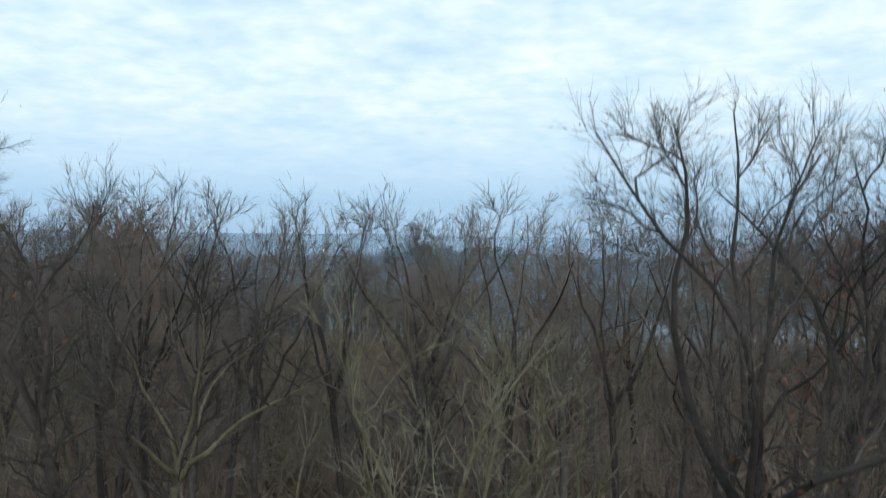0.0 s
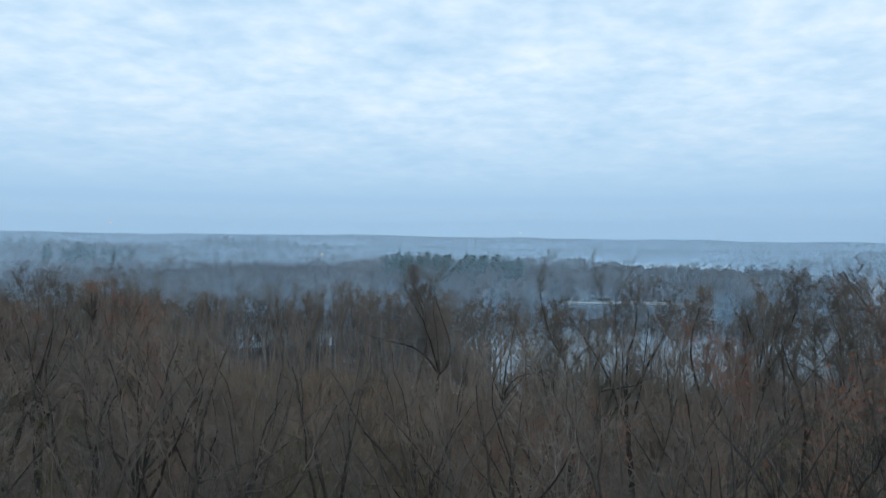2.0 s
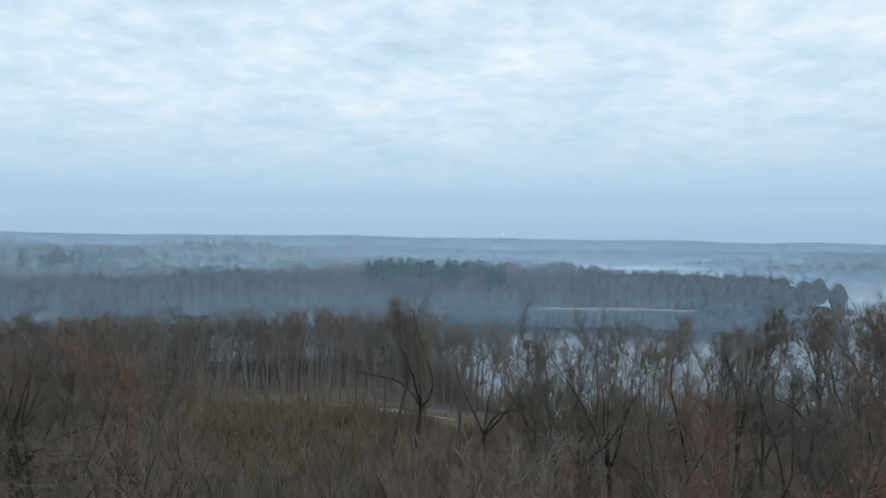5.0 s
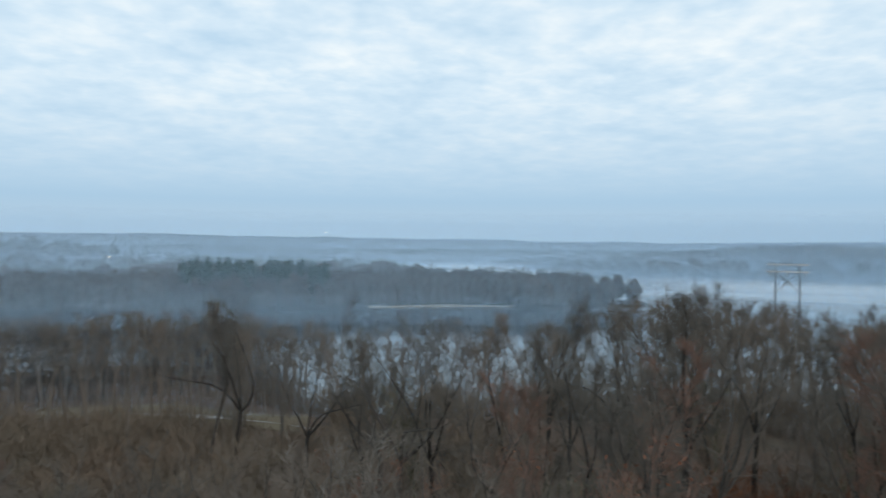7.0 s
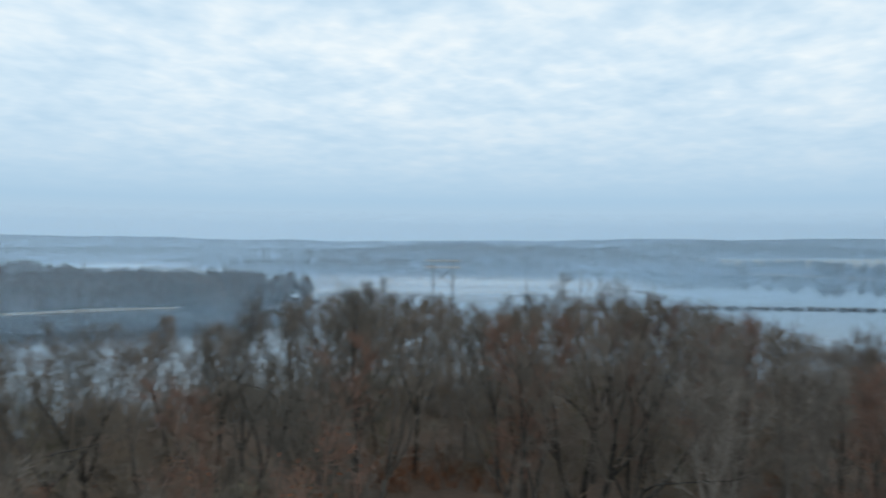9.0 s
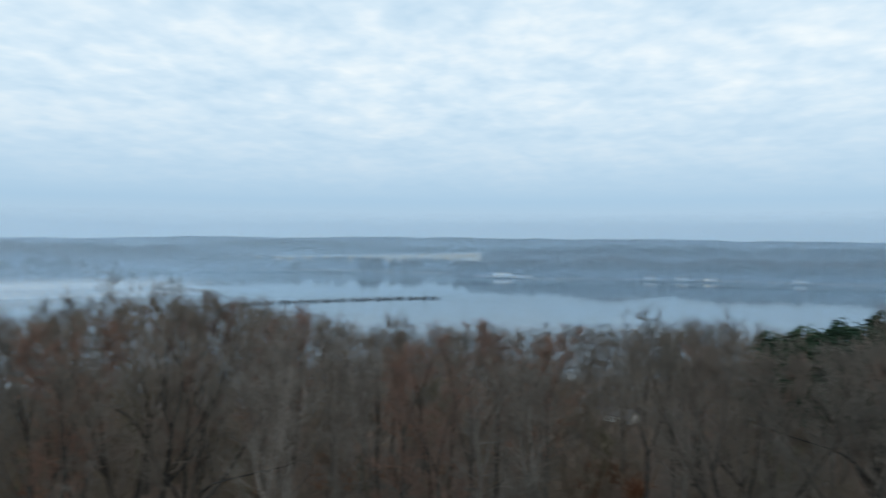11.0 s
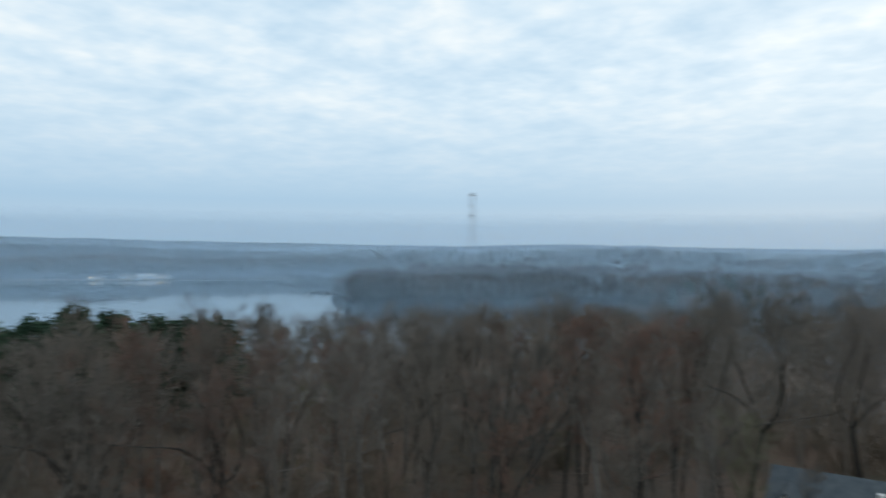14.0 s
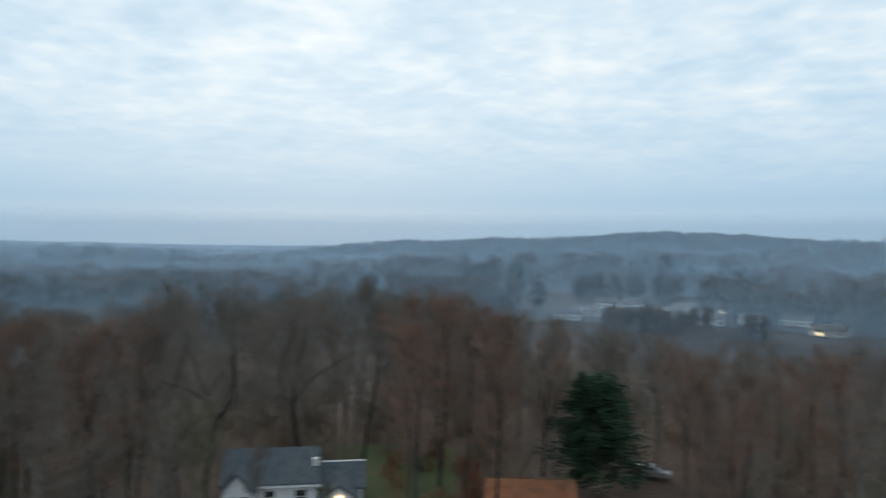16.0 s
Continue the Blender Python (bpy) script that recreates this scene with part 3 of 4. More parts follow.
for x, y, top, kind, variant in HEROES:
    z, r = gz(x, y), math.hypot(x, y)
    size = (top - z) / 20.0
    hero = plant(kind, "close" if r < 20 else "near" if r < 45 else "mid", variant, Matrix())
    crown = next(o for o in hero.children if o.name.startswith("crown")).data
    co = np.zeros(len(crown.vertices) * 3)
    crown.vertices.foreach_get("co", co)
    co = co.reshape(-1, 3)
    mid_x, mid_y = co[co[:, 2] > 14.5][:, :2].mean(0) * size
    # the crown, not the foot, stands over the given place
    hero.matrix_basis = upright(x - mid_x, y - mid_y, z - 0.1, 0.0, size)
mix_east = ("oak", "oak", "ash", "mossy", "mossy", "maple", "beech", "beech", "sycamore")
mix = ("oak", "oak", "oak", "ash", "ash", "ash", "mossy", "mossy", "maple", "beech")
rest, low_growth, planted = [], [], 0
for r, az, x, y, z in spots:
    top = min(rng.uniform(29.0, 31.8) if r < 60 else 34.0, canopy_limit(az, r) + rng.uniform(-2.8, 0.2))
    size = min(max(top - z, 3.0), 23.0) / 20.0
    if size < 0.5:
        low_growth.append((x, y, z - 0.1, rng.uniform(0, 6.28), size * 4.2))
        continue
    kind = rng.choice(mix if az < 60 else mix_east) if not 170 < az < 181 else "beech"
    if (38 < az < 60 or 108 < az < 132) and r < 75 and rng.random() < 0.28:
        kind = "beech"
    if rng.random() < 0.05 or (60 < az < 68 and r < 85 and rng.random() < 0.6):
        kind = "sycamore"
    if planted < 285:
        plant(kind, "near" if r < 42 else "mid", rng.randrange(3 if kind in ("oak", "ash") else 2), upright(x, y, z - 0.1, rng.uniform(0, 6.28), size))
        planted += 1
    else:
        rest.append((x, y, z - 0.1, rng.uniform(0, 6.28), size))
shapes = []
for s in range(4):
    w, c, _ = bare_tree(900 + s, 20.0, trunk=0.24, clear=(0.36, 0.44)[s % 2], wide=(4.4, 3.4)[s % 2], tops=(3, 2)[s % 2], split=0.5, limbs=9, subs=3, twigs=6, fine=1, twig_r=0.019, twig_long=1.6, girth=(4, 3, 3))
    shapes.append(joined([w, c]))
stuff("shore_woods", scatter(shapes, rest), TWIG, "bare brown trees filling the wood down to the shore", "woods")

# saplings and brush under the trees
brush_shapes = []
for s in range(4):
    g = np.random.default_rng(40 + s)
    seg = []
    for n in range(26):
        a, l = g.uniform(0, 6.28), g.uniform(1.2, 3.6)
        d = unit(np.array((math.cos(a) * 0.5, math.sin(a) * 0.5, g.uniform(0.6, 1.6))))
        p = np.array((*g.normal(0, 0.5, 2), 0))
        q = p + d * l
        seg.append((*p, *q, 0.03, 0))
        for m in range(3):
            b = p + d * l * g.uniform(0.35, 0.9)
            seg.append((*b, *(b + unit(d + g.normal(0, 0.5, 3)) * l * 0.4), 0.02, 0))
    brush_shapes.append(slivers(seg))
brush = list(low_growth)
while len(brush) < len(low_growth) + 1300:
    az, r = (rng.uniform(-20, 8), rng.uniform(45, 118)) if len(brush) % 2 else (rng.uniform(-42, 216), 150 * math.sqrt(rng.uniform(0.03, 1)))
    x, y, _ = polar(az, r)
    if not clearing(x, y) and gz(x, y) > 1.0 and not (-16 < az < 7 and r > 106 - 2.0 * az):
        brush.append((x, y, gz(x, y), rng.uniform(0, 6.28), rng.uniform(0.8, 1.7) if len(brush) % 2 or -16 < az < 7 else rng.uniform(1.2, 2.8)))
shore = []
while len(shore) < 330:
    az, r = rng.uniform(1, 150), rng.uniform(140, 250)
    x, y, _ = polar(az, r)
    if -16 < edge_distance(np.array([x]), np.array([y]), LAKE)[0] < -1.5:
        shore.append((x, y, gz(x, y), rng.uniform(0, 6.28), rng.uniform(1.2, 2.3)))
brush += shore
stuff("undergrowth", scatter(brush_shapes, brush), RUSSET, "tangled dull brown brush on the woodland floor", "brush")


# ---- woods round the lake and on the hills ----
def far_tree(seed, count, wide, twig, stem=0.22, low=4.0, core=0.0):
    """A bare tree seen from far: a stem and a crown of many slim twig sprays that point up and out, round a dense core.
    twig: length and width of a spray; core: how far the dense part fills the crown."""
    g = np.random.default_rng(seed)
    bits = [tubes([(0, 0, 0, *g.normal(0, 0.3, 2), 15.0, stem, 0)], 3, cone=True)]
    a, u = g.uniform(0, 6.28, count), g.uniform(0, 1, count) ** 0.6
    h = g.uniform(0, 1, count)
    out = wide * u * np.sqrt(np.clip(1 - (2 * h - 0.9) ** 2 * 0.8, 0.05, 1))
    base = np.column_stack((np.cos(a) * out, np.sin(a) * out, low + (17.5 - low) * h))
    d = np.column_stack((np.cos(a) * u, np.sin(a) * u, g.uniform(0.4, 1.6, count))) + g.normal(0, 0.35, (count, 3))
    d /= np.linalg.norm(d, axis=1)[:, None]
    across = np.cross(d, g.normal(0, 1, (count, 3)))
    across /= np.linalg.norm(across, axis=1)[:, None]
    l, w = twig[0] * g.uniform(0.6, 1.3, (count, 1)), twig[1] * g.uniform(0.6, 1.3, (count, 1))
    bits.append((np.stack((base - d * l * 0.4, base + d * l * 0.1 + across * w, base + d * l * 0.6), 1).reshape(-1, 3), np.arange(3 * count).reshape(-1, 3)))
    if core:
        # rings of uneven width from low on the stem up to a blunt top
        rows, n = ((0.0, 0.6), (0.4, 1.0), (0.85, 0.6)), 6
        v = [(0, 0, 17.2 * core)]
        for hh, ww in rows:
            for k in range(n):
                t, f = 6.28 * k / n + hh * 2, wide * core * ww * g.uniform(0.75, 1.2)
                v.append((math.cos(t) * f, math.sin(t) * f, (low + (16.5 - low) * hh) * core * g.uniform(0.93, 1.07)))
        f = [(0, 1 + 2 * n + k, 1 + 2 * n + (k + 1) % n) for k in range(n)]
        for r in range(2):
            for k in range(n):
                p, q = 1 + r * n + k, 1 + r * n + (k + 1) % n
                f += [(p, q, q + n), (p, q + n, p + n)]
        bits.append((np.array(v), np.array(f)))
    return joined(bits)


def belt_places(r0, r1, count, seed, height=(0.8, 1.15), az=(-46, 218)):
    g = np.random.default_rng(seed)
    a = np.radians(g.uniform(az[0], az[1], count))
    r = np.sqrt(g.uniform(r0 ** 2, r1 ** 2, count))
    x, y = r * np.sin(a), r * np.cos(a)
    deg = np.degrees(np.arctan2(x, y))
    meadow = (deg > 56) & (deg < 79) & (np.hypot(x, y) > 1180) & (np.hypot(x, y) < 1480)
    front = (deg > 74) & (deg < 127) & (np.hypot(x, y) > 600) & (edge_distance(x, y, LAKE) > -24)
    r, deg = np.hypot(x, y), deg % 360
    town = (deg > 163) & (deg < 207) & (r > 290) & (r < 600) & (rolling(x, y, 120) > -0.25)
    keep = ~town & (edge_distance(x, y, LAKE) < -4) & ~meadow & ~front
    x, y = x[keep], y[keep]
    clump = 0.5 + 0.5 * rolling(x, y, 140)
    s = g.uniform(*height, len(x)) * (0.85 + 0.25 * clump) * (1 - 0.5 * smooth(850, 1500, np.hypot(x, y)))
    r, deg = np.hypot(x, y), np.degrees(np.arctan2(x, y)) % 360
    s = s * np.where((deg > 181) & (deg < 207) & (r < 340), 0.62, 1.0)
    s = s * np.where((r > 470) & (r < 620) & (deg > 120) & (deg < 134), 0.25 + 0.75 * smooth(123.2, 126.5, deg), 1.0)
    return np.column_stack((x, y, ground(x, y) - 0.2, g.uniform(0, 6.28, len(x)), s))


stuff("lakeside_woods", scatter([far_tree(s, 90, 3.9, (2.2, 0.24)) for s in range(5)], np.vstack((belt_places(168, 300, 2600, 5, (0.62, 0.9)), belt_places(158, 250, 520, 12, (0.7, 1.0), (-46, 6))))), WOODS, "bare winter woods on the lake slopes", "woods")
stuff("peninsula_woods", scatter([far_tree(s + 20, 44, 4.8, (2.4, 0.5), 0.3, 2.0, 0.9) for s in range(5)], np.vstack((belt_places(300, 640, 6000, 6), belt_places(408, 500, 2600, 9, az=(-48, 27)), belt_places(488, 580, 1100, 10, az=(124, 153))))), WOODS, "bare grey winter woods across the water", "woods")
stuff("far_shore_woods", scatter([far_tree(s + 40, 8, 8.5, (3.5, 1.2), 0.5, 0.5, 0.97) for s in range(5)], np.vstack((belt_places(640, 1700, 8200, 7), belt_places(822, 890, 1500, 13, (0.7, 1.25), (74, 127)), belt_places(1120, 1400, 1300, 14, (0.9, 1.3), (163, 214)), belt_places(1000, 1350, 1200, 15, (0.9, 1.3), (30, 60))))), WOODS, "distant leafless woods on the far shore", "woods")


young = []
while len(young) < 850:
    az, r = rng.uniform(-42, 216), 150 * math.sqrt(rng.uniform(0.09, 1))
    x, y, _ = polar(az, r)
    if not clearing(x, y) and gz(x, y) > 1.5 and not (-19 < az < 7 and r > 60) and not (az > 34 and r < 56):
        young.append((x, y, gz(x, y), rng.uniform(0, 6.28), rng.uniform(0.34, 0.66)))
stuff("saplings", scatter([far_tree(s + 300, 110, 4.2, (2.6, 0.09), 0.12, 2.5) for s in range(4)], young), TWIG, "thin bare young trees under the tall wood", "saplings")


# ---- mist: drifts of fine slanting threads of droplets over the lake and the valleys ----
def mist_sheet(r, fill, pitch, slope, seed, z0=0.4, az0=-50, az1=220, uneven=0.16, depth=19.0, low=False):
    """One upright drift of mist: even slanting threads, each far thinner than the gap above it, that thin out upwards."""
    z_full, z_top = (1.0, 13.0) if low else (38 + 0.022 * r, 38 + 0.045 * r)
    p, a0, a1 = r * pitch / 1000, radians(az0), radians(az1)
    climb = slope * r
    reach = climb * (a1 - a0)
    start = np.arange(min(z0, z0 - reach), max(z_top, z_top - reach), p)
    ends = np.stack(((z0 - start) / climb, (z_top - start) / climb))
    first_a, last_a = np.clip(ends.min(0), 0, a1 - a0), np.clip(ends.max(0), 0, a1 - a0)
    keep = last_a - first_a > 1e-4
    start, first_a, last_a = start[keep], first_a[keep], last_a[keep]
    m = max(9, math.ceil(math.degrees((z_top - z0) / abs(climb)) / 7)) + 1
    az = first_a[:, None] + (last_a - first_a)[:, None] * np.linspace(0, 1, m)
    zz = start[:, None] + climb * az
    az = az + a0
    wisp = 1 + uneven * rolling(az * r + 40 * seed, zz * 9 + 900 * seed, 90 + 0.25 * r)
    fat = p * fill * np.clip(wisp, 0.15, 2) * (0.40 + 1.40 * np.exp(-zz / depth) * np.interp(az, np.radians((-50, 55, 72, 128, 140, 178, 186, 220)), (1, 1, 0.8, 0.8, 0.8, 0.7, 0.85, 0.85))) * (1 - smooth(z_full, z_top, zz)) * (0.35 + 0.65 * smooth(0, 5, zz))
    if low:
        fat = fat * smooth(a0, a0 + 0.16, az) * (1 - smooth(a1 - 0.16, a1, az))
    x, y = r * np.sin(az), r * np.cos(az)
    n = len(start)
    v = np.stack((np.stack((x, y, zz), -1), np.stack((x + 1.2 * fat * np.sin(az), y + 1.2 * fat * np.cos(az), zz + fat), -1)), 0).reshape(-1, 3)
    q = (np.arange(n)[:, None] * m + np.arange(m - 1)[None]).ravel()
    u = q + n * m
    return v, np.vstack((np.column_stack((q, q + 1, u + 1)), np.column_stack((q, u + 1, u))))


DRIFTS = ((122, 0.032, 0.50, 0.14, 19), (235, 0.09, 0.34, 0.12, 19), (340, 0.15, 0.31, -0.16, 19), (530, 0.21, 0.28, 0.20, 19), (720, 0.28, 0.26, -0.10, 16), (1000, 0.30, 0.27, 0.15, 15), (1450, 0.30, 0.25, -0.22, 18), (2300, 0.36, 0.25, 0.10, 24))
stuff("mist", joined([mist_sheet(r, f, p, m, n, depth=d) for n, (r, f, p, m, d) in enumerate(DRIFTS)]), MIST, "thin blue-white mist hanging over lake and hills", "mist")
BANKS = ((560, 0.62, 0.36, 0.03, 24, 60), (660, 0.70, 0.33, -0.04, 24, 58), (900, 0.6, 0.30, 0.05, 12, 30), (1150, 0.6, 0.32, -0.03, 8, 26), (800, 0.55, 0.31, 0.04, -24, 6))
stuff("lake_mist", joined([mist_sheet(r, f, p, m, n + 3, az0=a0, az1=a1, uneven=0.5, low=True) for n, (r, f, p, m, a0, a1) in enumerate(BANKS)]), MIST_WHITE, "white fog bank lying on the cold lake water", "fog bank")

# russet bushes in the clearings
bush = []
for az0, az1, r0, r1, n in ((35, 46, 79, 93, 44), (86, 90.5, 79, 90, 14), (60, 76, 79, 92, 14), (170, 179, 74, 100, 44), (105, 120, 79, 90, 12)):
    for _ in range(n):
        x, y, _z = polar(rng.uniform(az0, az1), rng.uniform(r0, r1))
        bush.append((x, y, gz(x, y), rng.uniform(0, 6.28), rng.uniform(0.4, 0.85)))
stuff("russet_bushes", scatter(brush_shapes, bush), DEAD_LEAF, "rust-red bushes and saplings in the clearing", "bushes")


# ---- evergreens ----
def pine(seed, tall, wide, boughs, sprays, fat=1.0, blunt=0.6):
    """A pine: straight trunk, whorls of level boughs, and the needle sprays on them."""
    g = np.random.default_rng(seed)
    wood, needles = [(0, 0, 0, 0, 0, tall * 0.5, tall * 0.018, tall * 0.011), (0, 0, tall * 0.5, 0, 0, tall, tall * 0.011, 0.02)], []
    for n in range(boughs):
        h = 0.16 + 0.82 * (n + g.uniform(0, 1)) / boughs
        a = n * 2.4 + g.normal(0, 0.3)
        reach = wide * (1.05 - h) ** blunt * g.uniform(0.55, 1.0)
        p = np.array((0, 0, h * tall))
        e = p + np.array((math.cos(a) * reach, math.sin(a) * reach, reach * g.uniform(0.0, 0.22)))
        wood.append((*p, *e, 0.05, 0.015))
        for s in range(sprays):
            c = p + (e - p) * g.uniform(0.25, 1.05) + g.normal(0, 1, 3) * (0.22 * reach * 0.5, 0.22 * reach * 0.5, 0.028 * tall)
            d = unit((e - p) / (reach + 1e-6) + g.normal(0, 0.7, 3) * (1, 1, 0.35))
            needles.append((*c, *(c + d * g.uniform(0.35, 0.95) * tall / 14), 0.10 * fat * tall / 14, 0))
    return tubes(wood, 5), tubes(needles, 3, cone=True)


def pine_thing(seed, tall, wide, at, label, boughs=60, sprays=26, fat=1.0, blunt=0.6):
    top = new("pine_tree")
    w, n = pine(seed, tall, wide, boughs, sprays, fat, blunt)
    part("trunk", arrays_mesh("trunk", *w), BARK, top)
    part("needles", arrays_mesh("needles", *n), NEEDLE, top, "dense dark green needle sprays")
    top.matrix_basis = at
    return tagged(top, label, "tree")


def on_ground(az, r, turn=0.0, size=1.0, sink=0.1):
    x, y, _ = polar(az, r)
    return upright(x, y, gz(x, y) - sink, turn, size)


pine_thing(1, 12.8, 6.4, on_ground(186.9, 79), "broad dark green pine standing beside the rust-roofed house", 76, 84, 1.5, 0.38)
pine_thing(2, 7.0, 2.6, on_ground(197.0, 74), "small dark green pine in the yard")
grove = pine_thing(3, 18.2, 7.8, on_ground(106.5, 118), "tall dark green pine rising over the bare wood", 64, 30, 1.8)
tagged(grove, group="pines by the shore")
for n, (az, r, s) in enumerate(((101.6, 114, 0.93), (104.0, 116, 0.98), (108.8, 119, 1.0), (111.2, 116, 0.95), (113.8, 114, 0.94), (99.4, 112, 0.88), (116.6, 116, 0.94), (105.3, 112, 0.96), (102.8, 118, 0.90), (107.6, 113, 0.93), (110.0, 112, 0.91), (112.5, 119, 0.93), (115.2, 119, 0.90), (100.5, 117, 0.84), (109.4, 121, 0.97))):
    copy_thing(grove, on_ground(az, r, n * 1.3, s * 0.94))
small = [pine(s + 60, 22.0, 5.2, 26, 5, 3.0) for s in range(3)]
small = [joined(p) for p in small]
g = np.random.default_rng(8)
rows = []
for az0, az1, r0, r1, n, tallness in ((-4.6, 6.4, 434, 476, 130, 1.03), (-29, -23, 690, 760, 40, 1.2), (186, 199, 560, 680, 26, 1.0), (176, 182, 470, 560, 14, 1.0), (150, 158, 330, 420, 10, 0.9), (84, 90, 870, 900, 10, 0.9)):
    a, r = np.radians(g.uniform(az0, az1, n)), g.uniform(r0, r1, n)
    x, y = r * np.sin(a), r * np.cos(a)
    rows.append(np.column_stack((x, y, ground(x, y) - 0.2, g.uniform(0, 6.28, n), g.uniform(0.85, 1.1, n) * tallness)))
stuff("pine_woods", scatter(small, np.vstack(rows)), NEEDLE, "dark green pines among the far bare woods", "woods")


# ---- open ground, track, beaches and breakwaters ----
def draped(name, az0, az1, r0, r1, mat, label, category, lift=0.06, n=24, m=8, wave=0.0):
    """A strip of ground cover that follows the land between two bearings and two distances."""
    t, s = np.meshgrid(np.linspace(0, 1, n), np.linspace(0, 1, m))
    az = np.radians(az0 + (az1 - az0) * t)
    ra = np.interp(t, np.linspace(0, 1, len(r0)), r0)
    rb = np.interp(t, np.linspace(0, 1, len(r1)), r1)
    r = ra + (rb - ra) * s + wave * np.sin(t * 9 + s * 3)
    x, y = r * np.sin(az), r * np.cos(az)
    v = np.stack((x, y, np.maximum(ground(x, y), 0) + lift), -1).reshape(-1, 3)
    q = (np.arange(m - 1)[:, None] * n + np.arange(n - 1)[None]).ravel()
    ob = part(name, arrays_mesh(name, v, np.vstack((np.column_stack((q, q + n, q + n + 1)), np.column_stack((q, q + n + 1, q + 1))))), mat)
    return tagged(ob, label, category, kind="structure")


draped("field", -14, 5, (138, 124, 104), (158, 144, 126), STRAW, "straw-brown meadow by the lake shore", "field", 0.10)
draped("track", -14, 5.5, (145.5, 127.5, 107.5), (147.4, 129.2, 109.0), GRAVEL, "pale gravel track along the meadow edge", "track", 0.16, 40, 3, 0.8)
draped("lawn", 166.5, 176, (60, 60), (98, 94), GRASS, "dull green winter lawn beside the white house", "lawn", 0.12)
draped("hillside_field", 57, 78, (1190, 1190), (1470, 1470), SAND, "pale tan field on the far hillside", "field", 0.6)
draped("sandbar", 9.5, 21, (431, 438, 444), (439, 446, 449), SAND, "pale sandy beach at the foot of the peninsula", "beach", 0.35, 30, 5, 1.0)
draped("far_beach", 47, 80, (930, 1052, 1008, 950, 842), (938, 1060, 1016, 958, 850), SAND, "thin pale sand line along the far shore", "beach", 0.9, 60, 3)
draped("far_beach_east", 82, 122, (812, 798, 792, 800), (818, 804, 798, 806), SAND, "thin pale sand line along the far shore", "beach", 0.8, 60, 3)
draped("boat_ramp", 77.5, 82, (842, 818), (880, 856), GRAVEL, "pale paved lot beside the far shore", "car park", 1.0)


def breakwater(points, label):
    """A low ridge of dumped stone standing out of the lake, each block its own shape."""
    g = np.random.default_rng(len(points) * 7)
    seg = []
    for (a0, r0), (a1, r1) in zip(points, points[1:]):
        p, q = np.array(polar(a0, r0)), np.array(polar(a1, r1))
        n = max(2, int(np.linalg.norm(q - p) / 1.1))
        for k in range(n):
            c = p + (q - p) * k / n + g.normal(0, 1, 3) * (1.3, 1.3, 0.12) + np.array((0, 0, 0.45))
            d = unit(g.normal(0, 1, 3)) * g.uniform(0.7, 1.3)
            seg.append((*(c - d), *(c + d), g.uniform(0.6, 1.1), g.uniform(0.5, 1.0)))
    ob = part("breakwater", arrays_mesh("breakwater", *tubes(seg, 5)), STONE)
    return tagged(ob, label, "breakwater", "stone breakwaters", "stuff")


breakwater([(50.5, 446), (54.8, 455), (62, 480), (68, 500), (72.2, 512), (74.7, 516)], "long low dark stone breakwater in the calm lake")
breakwater([(53.6, 660), (55.0, 645), (56.8, 615), (57.4, 590)], "short dark stone breakwater further out in the lake")
breakwater([(123.3, 572), (124.6, 566), (126.0, 560)], "low dark stone spit off the wooded headland")


def post(az, r, tall, label):
    x, y, _ = polar(az, r)
    ob = part("channel_post", arrays_mesh("channel_post", *tubes([(x, y, -2, x, y, tall, 0.35, 0.3), (x, y, tall, x, y, tall + 0.5, 0.6, 0.05)], 8)), STONE)
    return tagged(ob, label, "marker post")


post(73.6, 514, 6.0, "dark channel marker post at the breakwater's end")


# ---- power line towers ----
def lattice_tower(az, r, tall, foot, head, arms, label, beam=0.12):
    """A steel lattice tower: four legs, crossed braces, and cross-arms."""
    x, y, _ = polar(az, r)
    top = new("lattice_tower")
    top.matrix_basis = upright(x, y, gz(x, y) - 0.3, radians(-az + 12), 1.0)

    def corner(h, k):
        w = (foot + (head - foot) * min(1.0, h / (tall * 0.72))) / 2
        return (w * (1, 1, -1, -1)[k], w * (1, -1, -1, 1)[k], h)

    for k in range(4):
        hs = (0, tall * 0.72, tall)
        part("leg", arrays_mesh("leg", *tubes([(*corner(a, k), *corner(b, k), beam, beam) for a, b in zip(hs, hs[1:])], 4)), STEEL, top)
    levels = np.linspace(0, tall, 15)
    seg = []
    for a, b in zip(levels, levels[1:]):
        for k in range(4):
            seg.append((*corner(a, k), *corner(b, (k + 1) % 4), beam * 0.6, beam * 0.6))
            seg.append((*corner(b, k), *corner(b, (k + 1) % 4), beam * 0.6, beam * 0.6))
    part("bracing", arrays_mesh("bracing", *tubes(seg, 3)), STEEL, top)
    for h, w in arms:
        part("crossarm", arrays_mesh("crossarm", *tubes([(-w, 0, h, w, 0, h, beam * 1.5, beam * 1.5), (-w, 0, h, 0, 0, h + w * 0.25, beam, beam), (w, 0, h, 0, 0, h + w * 0.25, beam, beam)], 4)), STEEL, top)
    return tagged(top, label, "pylon")


lattice_tower(135.8, 700, 86.0, 8.5, 5.0, ((64, 4.2), (84, 4.6)), "tall pale steel lattice tower behind the headland", 0.12)


